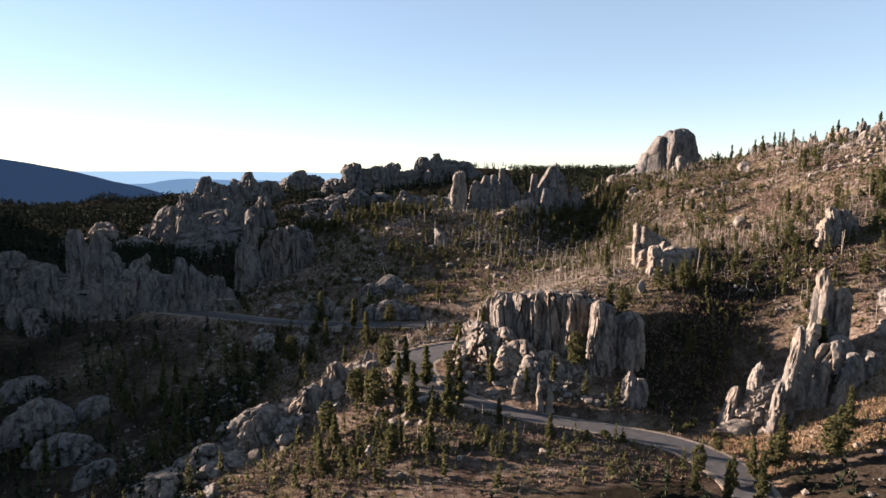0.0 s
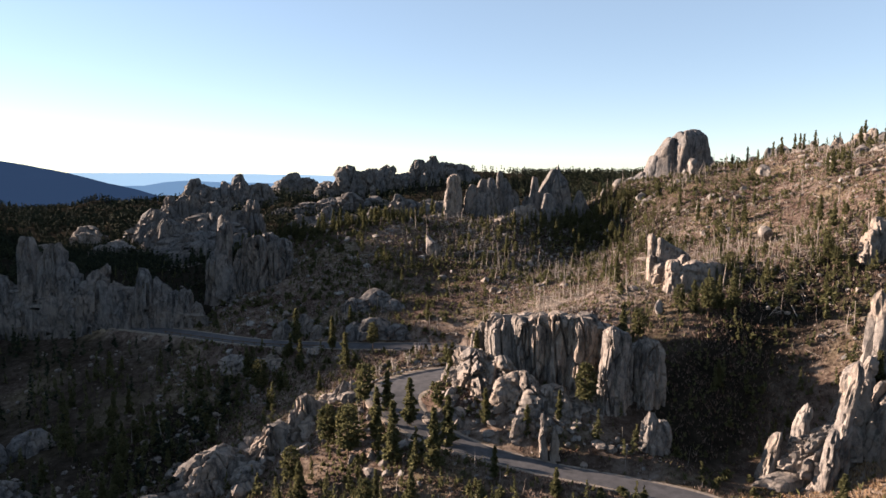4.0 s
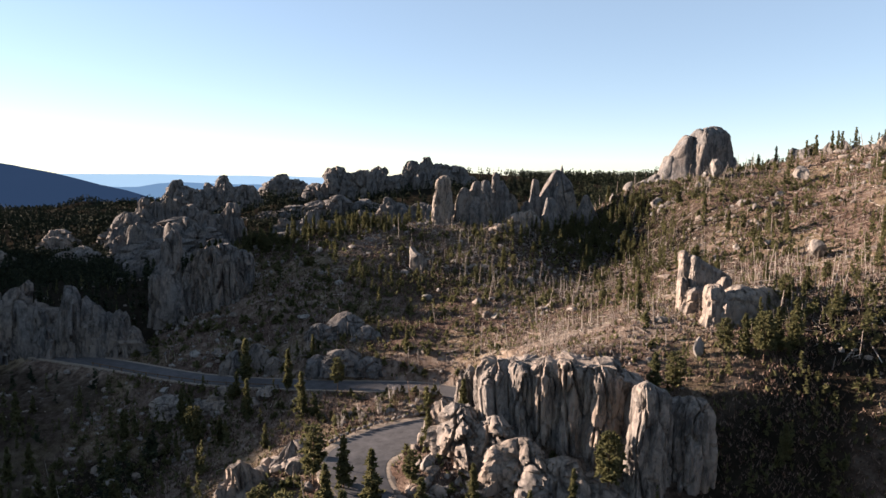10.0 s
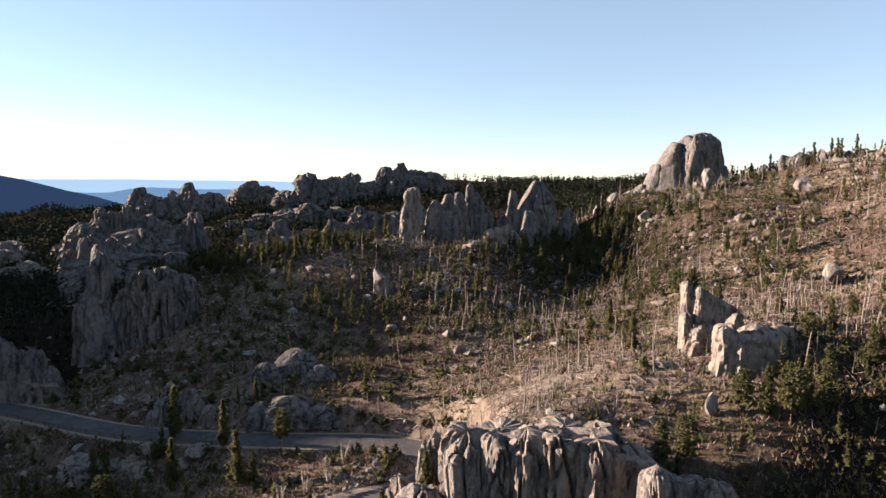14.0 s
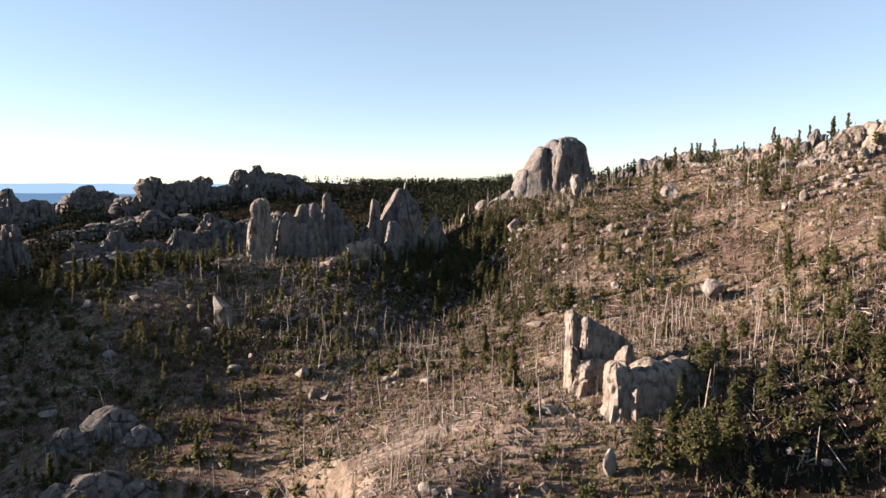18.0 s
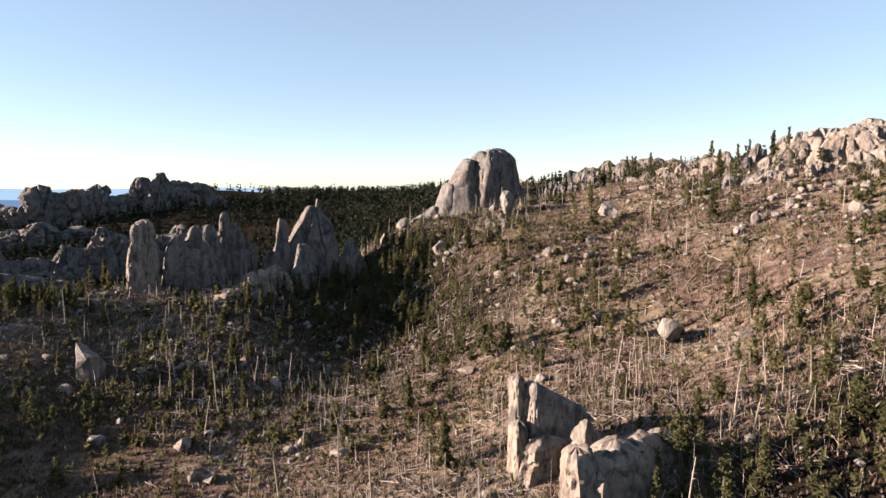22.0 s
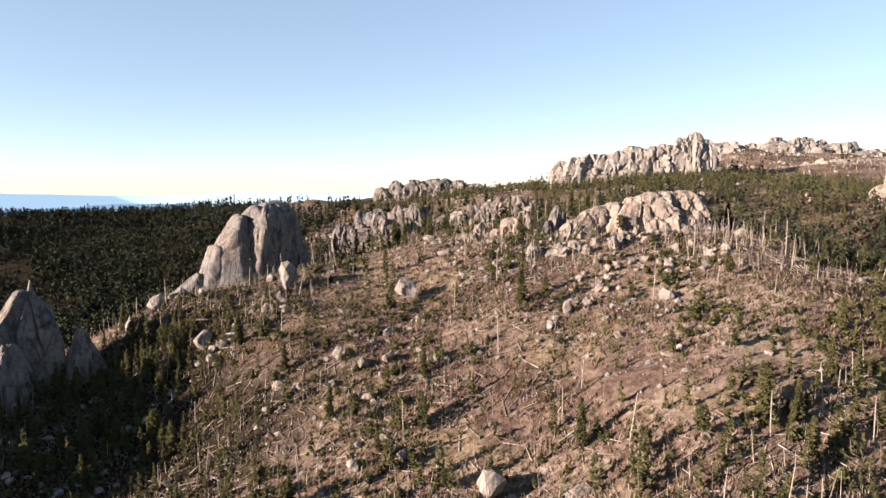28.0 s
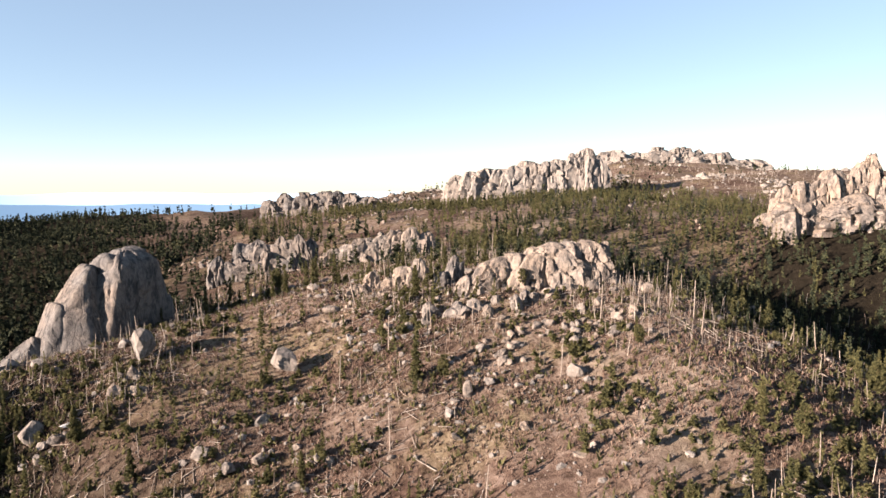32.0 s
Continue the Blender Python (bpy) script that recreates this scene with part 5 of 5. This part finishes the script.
THIN_PINES = []
for k in range(5):
    rng = np.random.default_rng(170 + k)
    pieces = tuft_crown(rng, 1.0, 0.13, 74, 0.22, lambda s: (1.05 - s) ** 0.5 * (0.55 + 0.45 * math.sin(s * 19 + k)))
    THIN_PINES.append((stem_mesh("trunk", rng, 0.98, 0.012, 0.003, rng.uniform(-0.03, 0.03), BARK, 14, 0.2), crown_mesh("crown", pieces, NEEDLES)))


def pine(x, y, h, k, spin, label, group):
    top = holder("pine_tree", Matrix.Translation((x, y, level_at(x, y) - 0.1)) @ Matrix.Rotation(spin, 4, "Z") @ Matrix.Scale(h, 4), label, "tree", group)
    trunk, crown = THIN_PINES[k - 12] if k > 11 else PINES[k]
    part("trunk", trunk, top)
    part("crown", crown, top)
    return top


# stands of pine: x, y, half width, half depth, thickness
STANDS = [(98, 149, 18, 9, 1.0), (84, 152, 12, 8, 0.7), (66, 133, 12, 8, 1.0), (57, 147, 6, 5, 0.9), (70, 190, 12, 6, 0.6), (76, 184, 8, 6, 0.5), (110, 204, 9, 6, 0.6), (104, 193, 7, 5, 0.4), (-38, 240, 20, 8, 1.0), (-12, 240, 14, 6, 0.7), (-16, 204, 12, 6, 0.35),
          (14, 202, 14, 5, 0.1), (84, 138, 16, 9, 1.0), (98, 128, 16, 9, 0.8), (-70, 135, 30, 22, 0.8), (-70, 162, 24, 8, 0.8), (-9, 124, 12, 9, 0.5), (46, 240, 18, 14, 0.9), (60, 248, 10, 8, 0.6), (40, 226, 14, 6, 0.8), (-35, 158, 16, 6, 0.5), (52, 126, 10, 8, 0.4), (8, 226, 12, 7, 0.12), (84, 176, 10, 5, 0.3), (55, 222, 14, 8, 0.7), (56, 200, 12, 7, 0.4), (150, 148, 14, 16, 0.8), (136, 138, 12, 10, 0.6), (172, 165, 16, 16, 0.9), (205, 185, 25, 22, 0.8), (235, 215, 28, 20, 0.5), (-2, 114, 12, 10, 0.7), (4, 214, 24, 10, 0.1), (20, 224, 14, 8, 0.2), (-30, 212, 14, 8, 0.3), (60, 209, 14, 9, 0.9), (10, 100, 30, 7, 0.6), (36, 200, 20, 8, 0.15), (46, 186, 16, 6, 0.12), (-16, 106, 14, 6, 0.7), (134, 206, 5, 3, 1.0), (139, 201, 5, 3, 0.8)]


def pine_wood(x, y):
    """How thickly pines stand on the near land."""
    clump = np.clip(0.2 + 1.3 * fractal(x / 16, y / 16, 0, 61, 3), 0, 1)
    open_slope = ((x > -20) & (x < 140) & (y > 150) & (y < 268))
    grass = np.exp(-(((x - 22) / 16) ** 2 + ((y - 158) / 16) ** 2)) + np.exp(-(((x - 119) / 12) ** 2 + ((y - 164) / 9) ** 2))
    stand = sum(t * np.exp(-(((x - a) / b) ** 2 + ((y - c) / d) ** 2)) for a, c, b, d, t in STANDS)
    return np.clip((clump * np.where(open_slope, 0.2, 0.3) + stand) * (1 - np.clip(1.5 * grass, 0, 1)), 0, 1) * off_road(x, y, 2.0)


# pines that the road passes
for k, (x, y, h) in enumerate([(24.4, 119.5, 8), (20.3, 119, 5), (33.0, 131, 7), (36, 132, 6), (8.2, 134, 6), (3.5, 133, 5), (1.5, 127, 5), (-8, 119, 9), (-3, 122, 8), (-12, 116, 9), (-5, 112, 9.5), (3, 116, 8), (-16, 121, 7.5), (9, 121, 6), (15, 116.5, 5),
                               (-20, 113, 7), (1, 108, 9), (-7, 127, 7), (-11, 128, 8), (-22, 163, 7.5), (-31, 168, 8.5), (-13, 162, 6), (-28, 158, 7), (-18, 155, 7.5), (-35, 152, 8), (-40, 160, 7), (47, 136.5, 6), (49, 135, 7), (51.5, 136.5, 6.5), (54.5, 137.5, 7), (44.8, 138, 5),
                               (44, 91, 6), (49, 93, 7), (54, 89, 7), (61, 97, 6.5), (66, 92, 6), (36, 90, 5), (65, 112.5, 9), (72, 100, 6), (42, 98, 3), (40, 88, 5), (43.5, 87, 6), (47, 90.5, 6), (38, 85, 5.5), (41.5, 83, 5.5), (57, 92, 6.5), (34, 86, 5)]):
    pine(x, y, h, k % 12, k * 1.3, "green ponderosa pine near the mountain road", "pines by the road")
for k in range(64):
    s = (k + SEEDS.uniform(0, 1)) / 64
    x, y = -64 + 60 * s, 236 + SEEDS.uniform(-7, 10) - 6 * (1 - s)
    pine(x, y, SEEDS.uniform(3.6, 6.6) * (1.15 - 0.4 * s), k % 12, SEEDS.uniform(0, 6.28), "sunlit olive-green pine along the brow of the slope", "pines along the brow")
near = strewn(165, (-75, 150), (96, 262), pine_wood, np.random.default_rng(81))
for k, (x, y) in enumerate(near):
    pine(x, y, SEEDS.uniform(2.5, 6.5), k % 12, SEEDS.uniform(0, 6.28), "young green pine on the dry slope", "pines on the slope")


def wood(name, places, heights, material, seed, label, thin, girth=1.0):
    rng = np.random.default_rng(seed)
    levels = ground(places[:, 0], places[:, 1])
    pieces = []
    for (x, y), z, h in zip(places, levels, heights):
        wide = girth * rng.uniform(0.12, 0.19)
        v = spray(rng, thin, 1.0, 0.5)
        for k in range(thin):
            s = (k + 0.5 + rng.uniform(-0.4, 0.4)) / thin
            a = rng.uniform(0, 6.28)
            reach = wide * (1.05 - s) * rng.uniform(0.2, 1.0)
            r = (0.45 * wide + 0.5 * wide * (1 - s)) * rng.uniform(0.8, 1.3) * (12 / thin) ** 0.4
            pieces.append((v[k] * (r, r, r * 0.8 + 0.3 / thin) + (reach * math.cos(a), reach * math.sin(a), 0.10 + 0.86 * s)) * h + (x, y, z))
    return joined(name, pieces, SPRAY_FACES, material, label, "trees", False)


more = strewn(4000, (-110, 270), (90, 300), pine_wood, np.random.default_rng(82))
wood("slope_pines", more, 0.8 + 3.6 * np.random.default_rng(1).random(len(more)) ** 1.6, NEEDLES, 83, "young green pines thinly spread over the slope", 14)


taller = strewn(190, (-75, 170), (96, 262), pine_wood, np.random.default_rng(123))
wood("slope_pines", taller, np.random.default_rng(7).uniform(3.0, 6.2, len(taller)), NEEDLES, 124, "taller green pines among the young growth", 46)
dim = strewn(200, (-30, 66), (176, 256), lambda x, y: np.exp(-(((x - 46) / 13) ** 2 + ((y - 240) / 11) ** 2)) + 0.2 * np.exp(-(((x + 8) / 8) ** 2 + ((y - 200) / 6) ** 2)), np.random.default_rng(125))
wood("slope_pines", dim, np.random.default_rng(8).uniform(2.5, 6.0, len(dim)), NEEDLES, 126, "dark young pines filling the shaded hollow", 40)


bushes = strewn(2400, (-60, 170), (100, 262), lambda x, y: np.clip(0.15 + 0.9 * fractal(x / 14, y / 14, 0, 141, 3), 0, 1) * off_road(x, y, 1.5), np.random.default_rng(142))
wood("bushes", bushes, np.random.default_rng(9).uniform(0.7, 1.7, len(bushes)), NEEDLES, 143, "low olive-green bushes scattered over the slope", 10, 3.2)


# thin pines along the skyline of the ridge
for k in range(34):
    s = (k + SEEDS.uniform(-1, 2)) / 34
    x, y = np.interp(s, (0, 0.3, 0.55, 0.75, 1), (97, 116, 129, 137, 150)) + SEEDS.normal() * 1.0, np.interp(s, (0, 0.3, 0.55, 0.75, 1), (259, 243, 227, 214, 190)) + SEEDS.normal() * 1.5
    pine(x, y, SEEDS.uniform(3.5, 8.0), 12 + k % 5, SEEDS.uniform(0, 6.28), "thin ragged pine on the ridge skyline", "pines on the ridge")


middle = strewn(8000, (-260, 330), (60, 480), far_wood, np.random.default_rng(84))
wood("pine_forest", middle, np.random.default_rng(2).uniform(2.5, 6.0, len(middle)), FAR_SHADED_NEEDLES, 85, "dense dark pine forest on the hills", 7)
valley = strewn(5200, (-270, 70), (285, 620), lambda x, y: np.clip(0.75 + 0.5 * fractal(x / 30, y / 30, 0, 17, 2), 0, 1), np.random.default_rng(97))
wood("pine_forest", valley, np.random.default_rng(4).uniform(4.0, 8.0, len(valley)), FAR_SHADED_NEEDLES, 98, "dark pines filling the valley below the crags", 5)
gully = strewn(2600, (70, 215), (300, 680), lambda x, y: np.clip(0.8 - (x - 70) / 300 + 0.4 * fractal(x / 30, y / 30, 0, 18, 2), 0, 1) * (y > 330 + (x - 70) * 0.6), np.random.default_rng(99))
wood("pine_forest", gully, np.random.default_rng(5).uniform(4.0, 8.0, len(gully)), FAR_SHADED_NEEDLES, 100, "dark pines on the low ridge behind the dome", 5)
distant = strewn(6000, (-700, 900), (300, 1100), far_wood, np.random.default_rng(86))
wood("pine_forest", distant, np.random.default_rng(3).uniform(4.5, 8, len(distant)), FAR_SHADED_NEEDLES, 87, "far dark pine forest on the ridges", 3)

plateau = strewn(2600, (170, 430), (190, 420), lambda x, y: np.clip(0.5 + 0.9 * fractal(x / 30, y / 30, 0, 151, 3), 0, 1) * (x > 160 + 0.35 * (y - 300)), np.random.default_rng(152))
wood("pine_forest", plateau, np.random.default_rng(10).uniform(2.5, 5.5, len(plateau)), NEEDLES, 153, "open pine wood on the plateau beyond the crest", 9)
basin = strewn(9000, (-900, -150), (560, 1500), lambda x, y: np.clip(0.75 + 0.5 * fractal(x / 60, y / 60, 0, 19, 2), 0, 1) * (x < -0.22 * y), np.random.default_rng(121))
wood("pine_forest", basin, np.random.default_rng(6).uniform(7.0, 12.0, len(basin)), FAR_SHADED_NEEDLES, 122, "dark pines over the far basin", 3)

# dead standing trunks
SNAGS = [stem_mesh("snag", np.random.default_rng(300 + k), 1.0, 0.022, 0.009, (k - 4) * 0.02, DEADWOOD, 4 + k, 0.16) for k in range(8)]


def burnt(x, y):
    return np.clip(0.4 + 0.7 * fractal(x / 20, y / 20, 0, 101, 3), 0, 1) * off_road(x, y, 1.5) * np.where((x > 0) & (y > 140), 1.0, 0.25) + 0.25 * np.exp(-(((x - 152) / 14) ** 2 + ((y - 150) / 14) ** 2))


for k, (x, y) in enumerate(strewn(260, (-20, 160), (110, 262), burnt, np.random.default_rng(88))):
    ob = part("dead_trunk", SNAGS[k % 8], place=Matrix.Translation((x, y, level_at(x, y))) @ Euler((SEEDS.normal() * 0.08, SEEDS.normal() * 0.08, SEEDS.uniform(0, 6.28))).to_matrix().to_4x4() @ Matrix.Scale(SEEDS.uniform(2.5, 6), 4))
    tagged(ob, "bleached dead pine trunk standing on the slope", "dead tree", "dead trunks on the slope")


def stick_pieces(places, seed, lying, lengths, thick):
    rng = np.random.default_rng(seed)
    levels = ground(places[:, 0], places[:, 1])
    lengths_all, turns = rng.uniform(*lengths, len(places)), rng.uniform(0, 6.28, len(places))
    ends = ground(places[:, 0] + lengths_all * np.cos(turns), places[:, 1] + lengths_all * np.sin(turns))
    pieces = []
    for (x, y), z, l, a, end in zip(places, levels, lengths_all, turns, ends):
        if lying:
            way = np.array((math.cos(a), math.sin(a), np.clip((end - z) / l, -0.7, 0.7) + rng.uniform(0, 0.08)))
        else:
            way = np.array((rng.normal() * 0.09, rng.normal() * 0.09, 1.0))
        u = np.cross(way, (0.2, 0.3, 0.9) if lying else (1, 0, 0))
        u /= np.linalg.norm(u)
        w = np.cross(way, u)
        r = thick * rng.uniform(0.6, 1.3)
        rows = []
        for s, q in ((0, 1.0), (0.5, 0.8), (1, 0.35)):
            c = np.array((x, y, z + (0.12 if lying else -0.2))) + way * l * s
            rows += [c + q * r * (u * math.cos(t) + w * math.sin(t)) for t in (0, 1.57, 3.14, 4.71)]
        pieces.append(np.array(rows))
    return pieces


STICK_FACES = [(j * 4 + i, j * 4 + (i + 1) % 4, (j + 1) * 4 + (i + 1) % 4, (j + 1) * 4 + i) for j in (0, 1) for i in range(4)]
joined("dead_trunks", stick_pieces(strewn(3200, (-60, 215), (100, 290), burnt, np.random.default_rng(89)), 90, False, (0.8, 3.8), 0.055), STICK_FACES, DEADWOOD, "thin grey dead trunks standing over the slope", "dead trees")
joined("dead_saplings", stick_pieces(strewn(7000, (-50, 170), (130, 262), burnt, np.random.default_rng(131)), 132, False, (0.6, 2.4), 0.028), STICK_FACES, DEADWOOD, "thin dead saplings standing in the dry grass", "dead trees")
joined("fallen_logs", stick_pieces(strewn(9000, (-30, 165), (120, 262), burnt, np.random.default_rng(91)), 92, True, (0.5, 3.6), 0.065), STICK_FACES, DEADWOOD, "bleached fallen logs lying over the slope", "logs")


joined("dead_trunks", stick_pieces(strewn(220, (134, 230), (120, 205), burnt, np.random.default_rng(93)), 94, False, (1.5, 4.5), 0.075), STICK_FACES, DEADWOOD, "pale dead trunks standing in the dark gully", "dead trees")
joined("dead_trunks", stick_pieces(strewn(2600, (380, 900), (240, 620), lambda x, y: np.clip(0.5 + fractal(x / 60, y / 60, 0, 7, 3), 0, 1), np.random.default_rng(95)), 96, False, (1.2, 3.2), 0.13), STICK_FACES, DEADWOOD, "grey dead trunks over the far summit slopes", "dead trees")


def brush_cover(x, y):
    return np.clip(0.7 + 0.7 * fractal(x / 12, y / 12, 0, 111, 3), 0, 1) * off_road(x, y, 0.8)


def tufts(name, count, xs, ys, sizes, width, material, seed, label, keep=brush_cover):
    """Small clumps of upright blades, three blades each."""
    rng = np.random.default_rng(seed)
    places = strewn(count, xs, ys, keep, rng)
    levels = ground(places[:, 0], places[:, 1])
    s = rng.uniform(*sizes, count)
    verts = np.empty((count, 3, 3, 3))
    for k in range(3):
        a = rng.uniform(0, 6.28, count)
        for i, (along, up) in enumerate(((-1, 0.0), (1, 0.0), (0, 1.0))):
            verts[:, k, i, 0] = places[:, 0] + s * (along * width * np.cos(a) + up * rng.uniform(-0.7, 0.7, count))
            verts[:, k, i, 1] = places[:, 1] + s * (along * width * np.sin(a) + up * rng.uniform(-0.7, 0.7, count))
            verts[:, k, i, 2] = levels - 0.05 + s * up * rng.uniform(0.6, 1.2, count)
    faces = np.arange(count * 9).reshape(-1, 3).tolist()
    return tagged(part(name, mesh_of(name, verts.reshape(-1, 3), faces, material, False)), label, "brush", kind="stuff")


tufts("dry_brush", 190000, (-60, 175), (90, 275), (0.16, 0.75), 0.12, BRUSH, 112, "dry brown brush covering the slope")
tufts("green_brush", 22000, (-60, 175), (90, 275), (0.3, 1.0), 0.3, NEEDLES, 113, "low green brush dotted over the slope")


tufts("bank_grass", 12000, (42, 84), (90, 108), (0.2, 0.6), 0.13, GOLD_GRASS, 114, "golden dry grass on the sunny bank above the road")


# ---- by the road ----
def kerb_wall():
    """A low wall of pale stones along the outer edge of the hairpin."""
    line = smooth_line([(4.5, 150.3, 22.3, 0), (-2, 147.2, 22.1, 0), (-7, 143.6, 21.8, 0), (-11, 139.2, 21.4, 0)], 0.9)
    top = holder("stone_kerb", pose(*line[0][:3]), "low kerb of pale stones along the hairpin's edge", "kerb")
    rng = np.random.default_rng(7)
    shapes = [mesh_of("kerb_stone", boulder_verts(600 + k, False, 6) * (0.62, 0.32, 0.36), BIT_FACES, PALE_GRANITE, False) for k in range(6)]
    for k in range(len(line) - 1):
        x, y, z, _ = line[k]
        a = math.atan2(line[k + 1][1] - y, line[k + 1][0] - x)
        part("kerb_stone", shapes[k % 6], top, Matrix.Translation((x - line[0][0], y - line[0][1], z - line[0][2] + 0.2)) @ Matrix.Rotation(a + rng.uniform(-0.1, 0.1), 4, "Z"))


kerb_wall()


def guard_rail():
    """A dark timber rail on posts along the upper road."""
    line = smooth_line([(-66, 180.8, 20.2, 0), (-52, 173.6, 20.5, 0), (-38, 167.6, 20.8, 0), (-24, 163.8, 21.4, 0)], 3.0)
    x0, y0, z0, _ = line[0]
    top = holder("guard_rail", pose(x0, y0, z0), "dark timber guard rail along the upper road", "fence")
    post = stem_mesh("post", np.random.default_rng(1), 0.9, 0.11, 0.10, 0, BARK)
    for k, (x, y, z, _) in enumerate(line):
        part("post", post, top, Matrix.Translation((x - x0, y - y0, level_at(x, y) - z0)))
        if k + 1 < len(line):
            u = Vector((line[k + 1][0] - x, line[k + 1][1] - y, level_at(line[k + 1][0], line[k + 1][1]) - level_at(x, y)))
            rail = stem_mesh("rail", np.random.default_rng(2), u.length, 0.10, 0.10, 0, BARK)
            part("rail", rail, top, Matrix.Translation((x - x0, y - y0, level_at(x, y) - z0 + 0.72)) @ u.to_track_quat("Z", "Y").to_matrix().to_4x4())


guard_rail()


def bare_shrub(x, y, h, seed, pale):
    rng = np.random.default_rng(seed)
    top = holder("bare_shrub", pose(x, y, level_at(x, y)), "leafless pale birch clump below the road" if pale else "leafless reddish shrub below the road", "shrub", "bare shrubs by the hairpin")
    for k in range(9):
        a = rng.uniform(0, 6.28)
        me = stem_mesh("stem", rng, h * rng.uniform(0.6, 1.0), 0.06 if pale else 0.035, 0.012, rng.uniform(0.05, 0.3), PALE_WOOD if pale else BRUSH, 6, h * 0.35, 4)
        part("stem", me, top, Matrix.Translation((0.3 * math.cos(a), 0.3 * math.sin(a), 0)) @ Matrix.Rotation(a, 4, "Z"))


for k, (x, y, h, pale) in enumerate([(-4.5, 150.5, 3.6, True), (-2.0, 151.8, 4.4, False), (-7.5, 149.5, 3.2, True), (-10.5, 148, 3.0, True), (0.5, 153.2, 4.0, False), (-6, 153.5, 3.4, False), (-12.5, 152, 3.2, False), (2.5, 154.5, 3.4, False), (-3, 155.5, 3.2, True), (-15, 150, 3.0, False), (12, 126, 2.2, False), (16, 124.5, 2.4, False), (20, 123.5, 2.0, False), (9.5, 128.5, 1.8, False)]):
    bare_shrub(x, y, h, 400 + k, pale)

# old snow in the shade
for k, (x, y, r) in enumerate([(70.5, 231.5, 1.2)]):
    v = boulder_verts(700 + k, True, 0) * (r * 1.6, r, 0.16)
    tagged(part("snow_patch", mesh_of("snow_patch", v, ICO_FACES, SNOW), place=pose(x, y, level_at(x, y) - 0.04)), "patch of old snow lying in the shade", "snow")
